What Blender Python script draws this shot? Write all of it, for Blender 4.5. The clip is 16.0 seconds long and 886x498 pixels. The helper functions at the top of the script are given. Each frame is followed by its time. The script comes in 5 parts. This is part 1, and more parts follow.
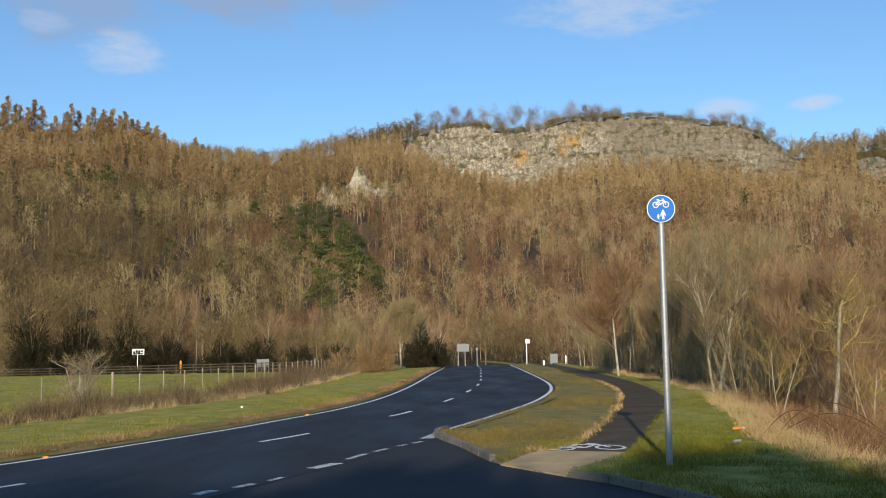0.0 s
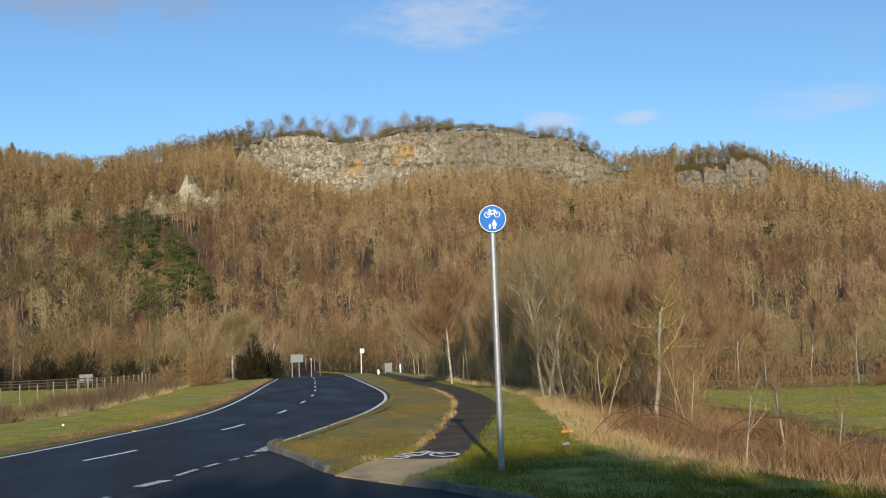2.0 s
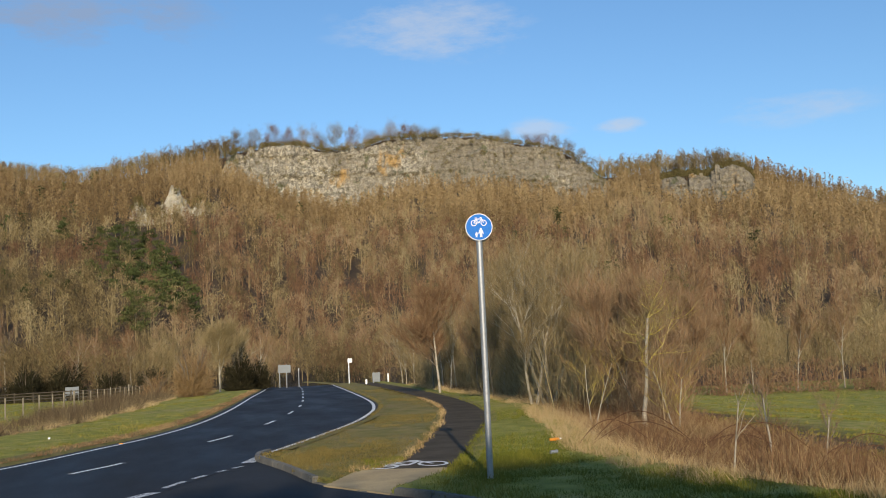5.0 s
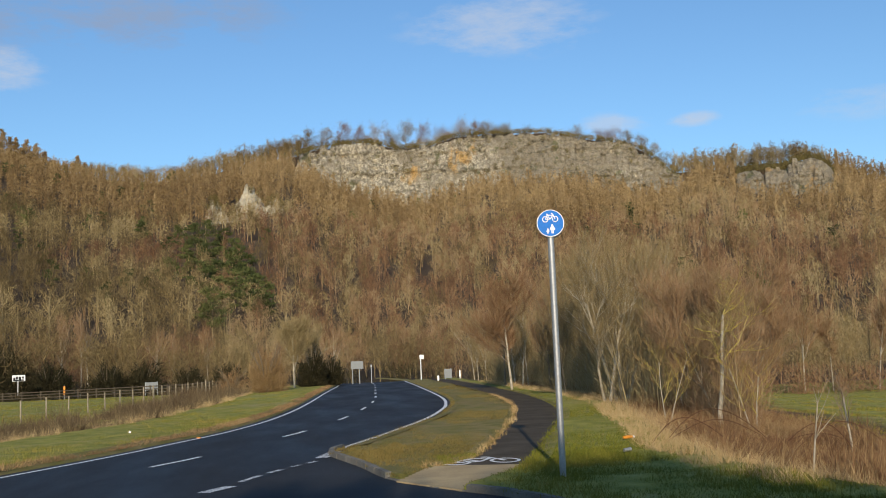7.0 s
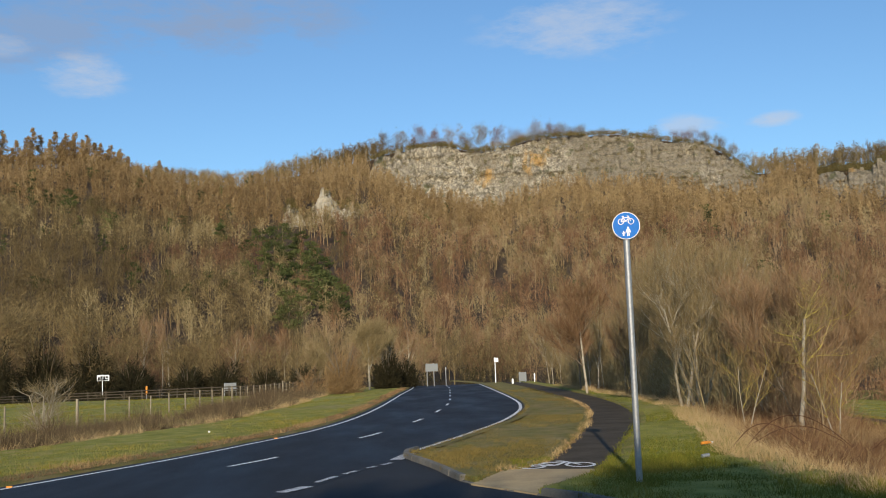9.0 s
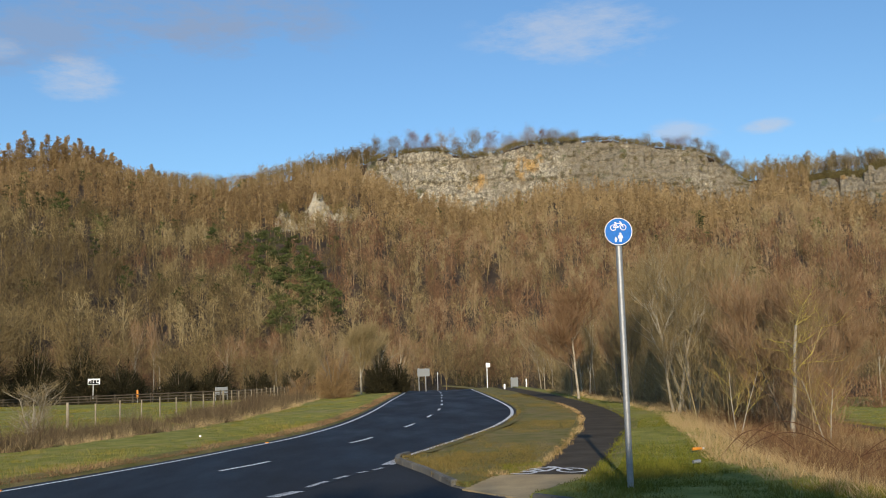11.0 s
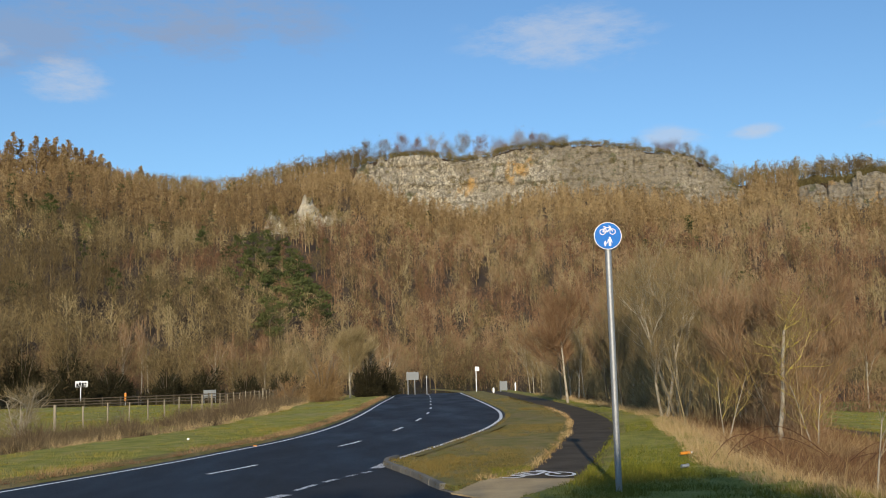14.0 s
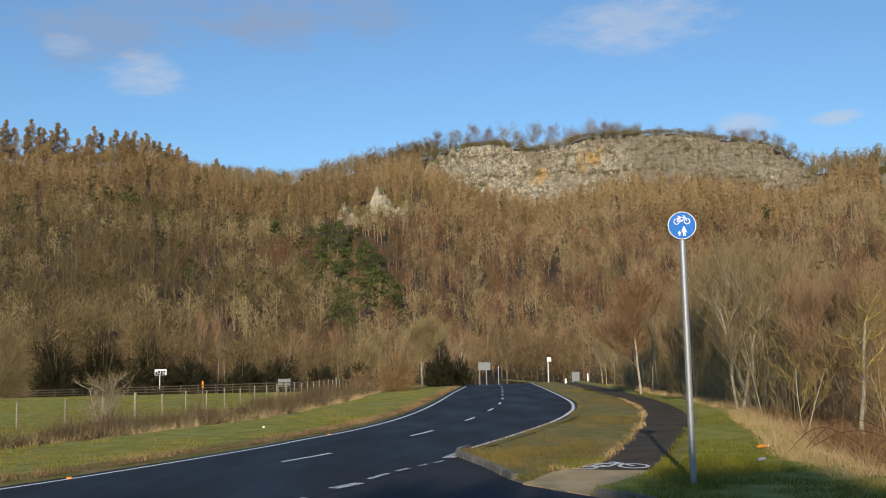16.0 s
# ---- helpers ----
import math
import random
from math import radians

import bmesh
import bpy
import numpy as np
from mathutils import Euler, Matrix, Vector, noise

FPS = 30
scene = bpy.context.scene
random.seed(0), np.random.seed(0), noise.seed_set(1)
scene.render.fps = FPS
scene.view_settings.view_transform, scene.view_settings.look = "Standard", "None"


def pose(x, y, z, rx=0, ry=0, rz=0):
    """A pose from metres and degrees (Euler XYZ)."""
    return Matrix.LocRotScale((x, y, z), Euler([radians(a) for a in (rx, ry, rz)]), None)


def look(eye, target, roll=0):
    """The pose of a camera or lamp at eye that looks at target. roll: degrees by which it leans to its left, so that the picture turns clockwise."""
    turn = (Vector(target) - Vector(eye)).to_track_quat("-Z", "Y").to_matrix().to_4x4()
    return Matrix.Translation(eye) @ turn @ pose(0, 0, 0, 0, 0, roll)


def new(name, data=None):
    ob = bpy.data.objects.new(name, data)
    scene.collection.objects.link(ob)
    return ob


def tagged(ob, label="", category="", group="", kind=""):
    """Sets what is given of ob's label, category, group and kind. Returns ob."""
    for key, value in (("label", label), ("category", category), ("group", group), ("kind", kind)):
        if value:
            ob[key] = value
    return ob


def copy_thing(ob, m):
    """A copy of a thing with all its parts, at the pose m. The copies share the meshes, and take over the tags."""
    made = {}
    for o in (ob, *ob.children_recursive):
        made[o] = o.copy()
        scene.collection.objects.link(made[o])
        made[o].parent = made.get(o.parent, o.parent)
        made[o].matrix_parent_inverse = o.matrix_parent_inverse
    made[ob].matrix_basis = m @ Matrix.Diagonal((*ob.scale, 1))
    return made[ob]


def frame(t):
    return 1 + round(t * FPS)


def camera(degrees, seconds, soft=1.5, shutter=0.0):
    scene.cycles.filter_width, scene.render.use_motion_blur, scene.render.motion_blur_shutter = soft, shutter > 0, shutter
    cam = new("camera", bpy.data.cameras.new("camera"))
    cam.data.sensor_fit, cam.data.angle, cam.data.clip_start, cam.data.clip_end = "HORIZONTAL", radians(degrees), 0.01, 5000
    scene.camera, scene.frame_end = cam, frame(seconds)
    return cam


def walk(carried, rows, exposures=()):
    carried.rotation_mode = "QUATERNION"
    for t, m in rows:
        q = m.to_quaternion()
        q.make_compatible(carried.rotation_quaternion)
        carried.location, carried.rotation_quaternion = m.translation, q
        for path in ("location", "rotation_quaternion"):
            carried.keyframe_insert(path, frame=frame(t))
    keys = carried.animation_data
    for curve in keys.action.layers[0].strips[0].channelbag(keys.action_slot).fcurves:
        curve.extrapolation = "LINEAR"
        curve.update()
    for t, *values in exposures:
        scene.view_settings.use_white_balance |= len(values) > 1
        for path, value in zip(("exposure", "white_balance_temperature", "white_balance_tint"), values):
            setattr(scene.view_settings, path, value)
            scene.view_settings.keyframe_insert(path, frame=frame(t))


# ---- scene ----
cam = camera(46.4, 16.0, soft=1.0)
EYE = 2.1
ROWS = [
    (0.0, -0.00, 5.40, 0.90),
    (0.5, -3.27, 5.41, 1.23),
    (1.0, -5.45, 5.44, 1.97),
    (1.5, -7.02, 5.59, 2.00),
    (2.0, -9.11, 5.70, 1.94),
    (2.5, -9.69, 5.76, 2.06),
    (3.0, -9.99, 5.79, 2.49),
    (3.5, -10.08, 5.90, 2.90),
    (4.0, -10.09, 6.04, 2.70),
    (6.5, -7.66, 6.27, 2.36),
    (7.0, -5.83, 6.14, 2.37),
    (7.5, -3.94, 6.09, 2.15),
    (8.0, -2.52, 6.13, 2.39),
    (8.5, -1.81, 6.33, 2.23),
    (9.0, -1.73, 6.45, 1.96),
    (11.5, -2.29, 6.75, 1.79),
    (12.0, -2.42, 6.78, 1.86),
    (12.5, -2.55, 6.83, 1.77),
    (13.0, -2.64, 6.89, 1.71),
    (13.5, -2.74, 6.94, 1.52),
    (14.0, -2.78, 6.89, 1.55),
    (14.5, -2.71, 6.72, 1.57),
    (15.0, -0.65, 6.61, 1.63),
    (15.5, 0.56, 6.55, 1.38),
    (16.0, 1.17, 6.45, 1.22),
]
walk(cam, [(t, pose(0, 0, EYE, 90 + pitch, roll, yaw)) for t, yaw, pitch, roll in ROWS],
     exposures=((0.0, 0.15), (3.0, 0.14), (4.0, 0.08), (6.5, 0.04), (9.0, 0.0), (12.0, 0.0), (16.0, -0.01)))

# ---- light: low winter sun behind the camera, clear sky with a few clouds ----
SUN_EL, SUN_AZ = radians(17.5), radians(186.7)
sun_dir = Vector((math.sin(SUN_AZ) * math.cos(SUN_EL), math.cos(SUN_AZ) * math.cos(SUN_EL), math.sin(SUN_EL)))
sun = new("sun", bpy.data.lights.new("sun", "SUN"))
sun.data.energy, sun.data.angle, sun.data.color = 4.5, radians(0.55), (1.0, 0.86, 0.66)
sun.matrix_world = look((0, 0, 300), Vector((0, 0, 300)) - sun_dir)


class Nodes:
    """Short hand for node trees."""

    def __init__(self, tree):
        self.t = tree

    def add(self, kind, **inputs):
        n = self.t.nodes.new(kind)
        for k, v in inputs.items():
            self.put(n, k, v)
        return n

    def put(self, n, key, v):
        if key.startswith("i") and key[1:].isdigit():
            socket = n.inputs[int(key[1:])]
        else:
            socket = n.inputs[key.replace("_", " ")]
        if hasattr(v, "is_linked") or hasattr(v, "links"):
            self.t.links.new(v, socket)
        else:
            socket.default_value = v

    def math(self, op, a, b=0.0, c=0.0, clamp=False):
        n = self.add("ShaderNodeMath", i0=a, i1=b, i2=c)
        n.operation, n.use_clamp = op, clamp
        return n.outputs[0]

    def mix(self, fac, a, b, mode="MIX"):
        n = self.t.nodes.new("ShaderNodeMix")
        n.data_type, n.blend_type = "RGBA", mode
        for sock, v in ((n.inputs[0], fac), (n.inputs[6], a), (n.inputs[7], b)):
            if hasattr(v, "links"):
                self.t.links.new(v, sock)
            else:
                sock.default_value = v if not isinstance(v, tuple) or len(v) == 4 else (*v, 1)
        return n.outputs[2]

    def noise(self, vec, scale, detail=4.0, rough=0.55):
        n = self.add("ShaderNodeTexNoise", Scale=scale, Detail=detail, Roughness=rough)
        if vec is not None:
            self.t.links.new(vec, n.inputs["Vector"])
        return n.outputs["Fac"]

    def ramp(self, fac, *stops):
        n = self.t.nodes.new("ShaderNodeValToRGB")
        self.t.links.new(fac, n.inputs[0])
        e = n.color_ramp.elements
        while len(e) < len(stops):
            e.new(0.5)
        for el, (p, c) in zip(e, stops):
            el.position, el.color = p, (c if len(c) == 4 else (*c, 1)) if isinstance(c, tuple) else (c, c, c, 1)
        return n.outputs[0]

    def scaled(self, vec, s):
        n = self.t.nodes.new("ShaderNodeMapping")
        n.inputs["Scale"].default_value = s
        self.t.links.new(vec, n.inputs["Vector"])
        return n.outputs[0]


def direction(az, el):
    az, el = radians(az), radians(el)
    return Vector((math.sin(az) * math.cos(el), math.cos(az) * math.cos(el), math.sin(el)))


world = bpy.data.worlds.new("sky")
scene.world = world
world.use_nodes = True
N = Nodes(world.node_tree)
world.node_tree.nodes.clear()
sky = N.add("ShaderNodeTexSky")
sky.sky_type, sky.sun_disc, sky.sun_elevation, sky.sun_rotation = "NISHITA", False, SUN_EL, SUN_AZ
sky.air_density, sky.dust_density, sky.ozone_density = 1.0, 0.6, 2.0
geo = N.add("ShaderNodeTexCoord").outputs["Generated"]
# thin broken cloud, drifting in streaks: (azimuth, elevation, half width, half height, thickness)
cover = None
slant = N.add("ShaderNodeMapping", Vector=geo, Rotation=(0.0, radians(24), 0.0), Scale=(7, 7, 22))
wisp = N.noise(slant.outputs[0], 1.7, 9.0, 0.66)
grey_cover = None
for az, el, wide, high, thick in ((9.9, 18.2, 6.5, 2.2, 0.5), (-11.5, 19.4, 11.0, 3.2, -1.0), (-17.4, 15.7, 2.8, 1.7, 0.6), (-20.5, 17.6, 6.5, 2.4, -0.8), (-21.5, 17.0, 2.0, 0.8, 0.35),
                                 (20.3, 12.3, 1.8, 0.6, 0.6), (15.9, 12.5, 2.5, 0.8, 0.5), (29.5, 12.4, 5.0, 1.2, 0.35), (-45.0, 20.0, 9.0, 3.0, 0.8), (60.0, 25.0, 12.0, 4.0, 0.8)):
    grey, thick = thick < 0, abs(thick)
    d = direction(az, el)
    side, up = Vector((d.y, -d.x, 0)).normalized(), None
    up = side.cross(d)
    dot = []
    for v, size in ((side, radians(wide)), (up, radians(high))):
        n = N.add("ShaderNodeVectorMath", i0=geo, i1=v / size)
        n.operation = "DOT_PRODUCT"
        off = N.math("SUBTRACT", n.outputs["Value"], v.dot(d) / size)
        dot.append(N.math("MULTIPLY", off, off))
    facing = N.add("ShaderNodeVectorMath", i0=geo, i1=d)
    facing.operation = "DOT_PRODUCT"
    fall = N.math("SUBTRACT", 1.0, N.math("ADD", dot[0], dot[1]), clamp=True)
    fall = N.math("MULTIPLY", N.math("POWER", fall, 1.1), N.math("GREATER_THAN", facing.outputs["Value"], 0.5))
    ragged = N.math("ADD", N.math("MULTIPLY", fall, 1.2), N.math("MULTIPLY_ADD", wisp, 4.2, -2.45), clamp=True)
    fall = N.math("MULTIPLY", N.math("MULTIPLY", ragged, thick), N.math("MULTIPLY", fall, 1.5, clamp=True))
    if grey:
        grey_cover = fall if grey_cover is None else N.math("MAXIMUM", grey_cover, fall)
    else:
        cover = fall if cover is None else N.math("MAXIMUM", cover, fall)
tinted = N.mix(1.0, sky.outputs[0], (0.95, 1.24, 1.48), "MULTIPLY")
colour = N.mix(cover, N.mix(grey_cover, tinted, (2.6, 3.7, 5.7)), (5.7, 6.1, 6.9))
back = N.add("ShaderNodeBackground", Color=colour, Strength=0.1)
out = N.add("ShaderNodeOutputWorld", Surface=back.outputs[0])

# ---- materials ----


def material(name, rough=0.9):
    m = bpy.data.materials.new(name)
    m.use_nodes = True
    n = Nodes(m.node_tree)
    bsdf = m.node_tree.nodes["Principled BSDF"]
    bsdf.inputs["Roughness"].default_value = rough
    bsdf.inputs["Specular IOR Level"].default_value = 0.3
    pos = n.add("ShaderNodeNewGeometry").outputs["Position"]
    return m, n, bsdf, pos


def bump(n, bsdf, height, strength, distance):
    b = n.add("ShaderNodeBump", Height=height, Strength=strength, Distance=distance)
    n.t.links.new(b.outputs[0], bsdf.inputs["Normal"])


def two_tone(name, a, b, big=0.3, small=8.0, rough=0.9, relief=0.02, stretch=(1, 1, 1)):
    """A surface that wanders between two colours, in broad patches and fine grain."""
    m, n, bsdf, pos = material(name, rough)
    p = n.scaled(pos, stretch)
    broad, fine = n.noise(p, big, 4), n.noise(p, small, 5, 0.65)
    fac = n.ramp(n.math("ADD", n.math("MULTIPLY", broad, 0.6), n.math("MULTIPLY", fine, 0.4)), (0.36, 0.0), (0.64, 1.0))
    n.t.links.new(n.mix(fac, a, b), bsdf.inputs["Base Color"])
    bump(n, bsdf, fine, 0.5, relief)
    return m


def plain(name, colour, rough=0.6, metal=0.0):
    m, n, bsdf, pos = material(name, rough)
    bsdf.inputs["Metallic"].default_value = metal
    g = n.noise(pos, 25.0, 4)
    n.t.links.new(n.mix(n.ramp(g, (0.3, 0.0), (0.7, 1.0)), tuple(c * 0.86 for c in colour), tuple(min(1, c * 1.08) for c in colour)), bsdf.inputs["Base Color"])
    return m


def plant(name, *stops, rough=0.9):
    """Stems, twigs and leaves: each plant's tone sets its colour along the ramp."""
    m, n, bsdf, pos = material(name, rough)
    a = n.add("ShaderNodeAttribute")
    a.attribute_name = "tone"
    grain = n.math("MULTIPLY", n.math("SUBTRACT", n.noise(pos, 3.0, 3), 0.5), 0.25)
    stops = [(p, (r, g, b * 0.8)) for p, (r, g, b) in stops]
    n.t.links.new(n.ramp(n.math("ADD", a.outputs["Fac"], grain), *stops), bsdf.inputs["Base Color"])
    bsdf.inputs["Specular IOR Level"].default_value = 0.15
    return m

MAT = {}
# asphalt: dark, damp sheen, worn wheel tracks
m, n, bsdf, pos = material("asphalt", 0.55)
fine, broad = n.noise(pos, 60.0, 4, 0.7), n.noise(n.scaled(pos, (0.5, 0.12, 1)), 1.0, 4)
col = n.mix(n.ramp(broad, (0.35, 0.0), (0.65, 1.0)), (0.009, 0.009, 0.010), (0.017, 0.017, 0.019))
col = n.mix(n.ramp(fine, (0.48, 0.0), (0.78, 0.5)), col, (0.05, 0.05, 0.05))
n.t.links.new(col, bsdf.inputs["Base Color"])
n.t.links.new(n.ramp(broad, (0.35, 0.52), (0.65, 0.74)), bsdf.inputs["Roughness"])
bump(n, bsdf, fine, 0.6, 0.006)
bsdf.inputs["Specular IOR Level"].default_value = 0.24
MAT["asphalt"] = m
m, n, bsdf, pos = material("old_asphalt", 0.85)
fine, broad = n.noise(pos, 45.0, 4, 0.7), n.noise(pos, 0.6, 5)
col = n.mix(n.ramp(broad, (0.35, 0.0), (0.65, 1.0)), (0.012, 0.014, 0.018), (0.022, 0.025, 0.031))
n.t.links.new(n.mix(n.ramp(fine, (0.5, 0.0), (0.75, 0.6)), col, (0.07, 0.07, 0.07)), bsdf.inputs["Base Color"])
bump(n, bsdf, fine, 0.6, 0.008)
bsdf.inputs["Specular IOR Level"].default_value = 0.3
MAT["old_asphalt"] = m
m, n, bsdf, pos = material("path_asphalt", 0.85)
fine, broad = n.noise(pos, 30.0, 4, 0.7), n.noise(pos, 0.9, 5)
col = n.mix(n.ramp(broad, (0.35, 0.0), (0.65, 1.0)), (0.058, 0.046, 0.031), (0.10, 0.079, 0.054))
n.t.links.new(n.mix(n.ramp(fine, (0.55, 0.0), (0.75, 0.5)), col, (0.20, 0.18, 0.14)), bsdf.inputs["Base Color"])
bump(n, bsdf, fine, 0.6, 0.008)
bsdf.inputs["Specular IOR Level"].default_value = 0.1
MAT["path"] = m
# white road paint, worn through in flecks
m, n, bsdf, pos = material("road_paint", 0.6)
col = n.mix(n.ramp(n.noise(pos, 14.0, 6, 0.7), (0.30, 0.0), (0.42, 1.0)), (0.12, 0.12, 0.12), (0.78, 0.78, 0.76))
n.t.links.new(col, bsdf.inputs["Base Color"])
MAT["paint"] = m
m, n, bsdf, pos = material("worn_paint", 0.65)
col = n.mix(n.ramp(n.noise(pos, 9.0, 6, 0.75), (0.42, 0.0), (0.52, 1.0)), (0.05, 0.052, 0.055), (0.66, 0.66, 0.66))
n.t.links.new(col, bsdf.inputs["Base Color"])
MAT["worn_paint"] = m
MAT["kerb"] = two_tone("kerb_concrete", (0.22, 0.205, 0.175), (0.12, 0.112, 0.095), 1.2, 22.0, 0.9, 0.01)
MAT["buff"] = two_tone("buff_paving", (0.52, 0.385, 0.20), (0.34, 0.25, 0.135), 1.4, 30.0, 0.9, 0.008)
# ground: grass near, leaf litter under the woods
m, n, bsdf, pos = material("ground", 0.95)
broad, mid, fine = n.noise(pos, 0.12, 5), n.noise(pos, 1.3, 5), n.noise(pos, 18.0, 4, 0.7)
green = n.mix(n.ramp(mid, (0.35, 0.0), (0.65, 1.0)), (0.20, 0.205, 0.028), (0.35, 0.32, 0.065))
straw = n.mix(n.ramp(fine, (0.35, 0.0), (0.65, 1.0)), (0.26, 0.20, 0.08), (0.44, 0.35, 0.17))
grass = n.mix(n.ramp(n.math("ADD", n.math("MULTIPLY", broad, 0.5), n.math("MULTIPLY", mid, 0.5)), (0.50, 0.0), (0.66, 0.7)), green, straw)
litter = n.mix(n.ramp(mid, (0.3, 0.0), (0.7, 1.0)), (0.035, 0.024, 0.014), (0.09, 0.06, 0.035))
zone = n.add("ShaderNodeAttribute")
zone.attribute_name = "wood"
dry = n.add("ShaderNodeAttribute")
dry.attribute_name = "dry"
dead = n.mix(n.ramp(mid, (0.35, 0.0), (0.65, 1.0)), (0.115, 0.08, 0.032), (0.24, 0.175, 0.078))
col = n.mix(n.math("MULTIPLY", dry.outputs["Fac"], n.ramp(mid, (0.3, 0.55), (0.6, 1.0)), clamp=True), grass, dead)
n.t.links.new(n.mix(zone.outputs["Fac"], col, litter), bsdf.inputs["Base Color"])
bump(n, bsdf, n.math("ADD", fine, mid), 0.8, 0.06)
MAT["ground"] = m
# cliff rock: pale grey and buff beds, dark cracks, orange lichen in patches, some moss
m, n, bsdf, pos = material("rock", 0.92)
big = n.noise(n.scaled(pos, (1, 1, 0.7)), 0.03, 6, 0.6)
mid = n.noise(n.scaled(pos, (1, 1, 0.75)), 0.3, 6, 0.78)
fine = n.noise(pos, 0.9, 5, 0.7)
warp = n.add("ShaderNodeTexNoise", Vector=pos, Scale=0.12, Detail=4.0)
bent = n.add("ShaderNodeVectorMath", i0=warp.outputs["Color"], i1=(16.0, 16.0, 10.0))
bent.operation = "MULTIPLY"
away = n.add("ShaderNodeVectorMath", i0=pos, i1=bent.outputs[0])
vor = n.add("ShaderNodeTexVoronoi", Vector=n.scaled(away.outputs[0], (0.17, 0.17, 0.26)), Scale=1.0)
vor.feature = "DISTANCE_TO_EDGE"
beds = n.noise(n.scaled(away.outputs[0], (0.05, 0.05, 0.42)), 1.0, 6, 0.7)
col = n.mix(n.ramp(mid, (0.40, 0.0), (0.60, 1.0)), (0.135, 0.115, 0.08), (0.58, 0.52, 0.40))
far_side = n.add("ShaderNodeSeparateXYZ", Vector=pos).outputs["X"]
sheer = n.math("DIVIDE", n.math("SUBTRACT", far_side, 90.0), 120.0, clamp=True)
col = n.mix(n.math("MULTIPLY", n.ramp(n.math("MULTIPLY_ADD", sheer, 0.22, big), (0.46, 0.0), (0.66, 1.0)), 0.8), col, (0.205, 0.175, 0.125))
col = n.mix(n.ramp(beds, (0.36, 0.75), (0.47, 0.0)), col, (0.085, 0.075, 0.05))
spread = n.noise(n.scaled(pos, (1, 1, 0.4)), 0.07, 6, 0.65)
lich = n.ramp(spread, (0.64, 0.0), (0.70, 0.6))
for az, el, size in ((7.3, 11.3, 13), (4.7, 10.4, 9), (5.4, 11.2, 6), (9.3, 11.9, 7)):
    spot = n.add("ShaderNodeVectorMath", i0=pos, i1=(866 * math.sin(radians(az)), 866 * math.cos(radians(az)), EYE + 866 * math.tan(radians(el))))
    spot.operation = "DISTANCE"
    here = n.math("SUBTRACT", 1.0, n.math("DIVIDE", spot.outputs["Value"], size * 1.5), clamp=True)
    lich = n.math("MAXIMUM", lich, n.ramp(n.math("MULTIPLY_ADD", here, 0.30, n.math("MULTIPLY", spread, 0.8)), (0.49, 0.0), (0.59, 0.7)))
col = n.mix(lich, col, (0.50, 0.29, 0.075))
moss = n.ramp(n.noise(pos, 0.07, 6, 0.65), (0.585, 0.0), (0.66, 0.85))
col = n.mix(moss, col, (0.075, 0.085, 0.03))
col = n.mix(n.ramp(vor.outputs["Distance"], (0.0, 0.55), (0.05, 0.0)), col, (0.05, 0.045, 0.038))
n.t.links.new(n.mix(n.ramp(fine, (0.35, 0.45), (0.6, 0.0)), col, (0.12, 0.10, 0.085)), bsdf.inputs["Base Color"])
bump(n, bsdf, n.math("ADD", fine, mid), 0.9, 0.8)
MAT["rock"] = m
MAT["larch"] = plant("larch_twigs", (0.0, (0.16, 0.105, 0.062)), (0.5, (0.275, 0.185, 0.112)), (1.0, (0.37, 0.265, 0.168)))
MAT["birch"] = plant("birch_twigs", (0.0, (0.13, 0.070, 0.050)), (0.5, (0.235, 0.137, 0.092)), (1.0, (0.36, 0.26, 0.18)))
MAT["ash"] = plant("grey_twigs", (0.0, (0.10, 0.072, 0.042)), (0.5, (0.225, 0.165, 0.098)), (1.0, (0.35, 0.275, 0.18)))
MAT["pine"] = plant("pine_needles", (0.0, (0.030, 0.041, 0.016)), (0.5, (0.072, 0.085, 0.034)), (1.0, (0.14, 0.14, 0.06)))
# wood-edge shade put into the twig colour; truly dark bushes use it too
MAT["dark_shaded_scrub"] = plant("dark_shaded_twigs", (0.0, (0.022, 0.020, 0.012)), (0.5, (0.055, 0.045, 0.026)), (1.0, (0.12, 0.095, 0.055)))
MAT["straw"] = plant("dry_grass", (0.0, (0.22, 0.135, 0.075)), (0.5, (0.38, 0.26, 0.155)), (1.0, (0.55, 0.42, 0.28)))
MAT["bramble"] = plant("bramble", (0.0, (0.10, 0.048, 0.032)), (0.5, (0.21, 0.122, 0.076)), (1.0, (0.38, 0.265, 0.16)))
MAT["heath"] = plant("heath_scrub", (0.0, (0.07, 0.055, 0.026)), (0.5, (0.13, 0.105, 0.048)), (1.0, (0.24, 0.19, 0.10)))
MAT["weeds"] = plant("dead_weeds", (0.0, (0.07, 0.048, 0.036)), (0.5, (0.16, 0.115, 0.08)), (1.0, (0.32, 0.25, 0.17)))
MAT["grass"] = plant("grass_blades", (0.0, (0.085, 0.10, 0.014)), (0.55, (0.175, 0.165, 0.030)), (1.0, (0.27, 0.21, 0.065)))
MAT["dead_turf"] = plant("dead_turf", (0.0, (0.065, 0.062, 0.018)), (0.5, (0.115, 0.092, 0.030)), (1.0, (0.19, 0.14, 0.055)))
MAT["bark"] = two_tone("bark", (0.24, 0.19, 0.13), (0.13, 0.10, 0.07), 1.5, 14.0, 0.92, 0.02, (1, 1, 0.35))
MAT["pale_bark"] = two_tone("pale_bark", (0.46, 0.41, 0.32), (0.22, 0.18, 0.13), 2.0, 10.0, 0.85, 0.015, (1, 1, 1.6))
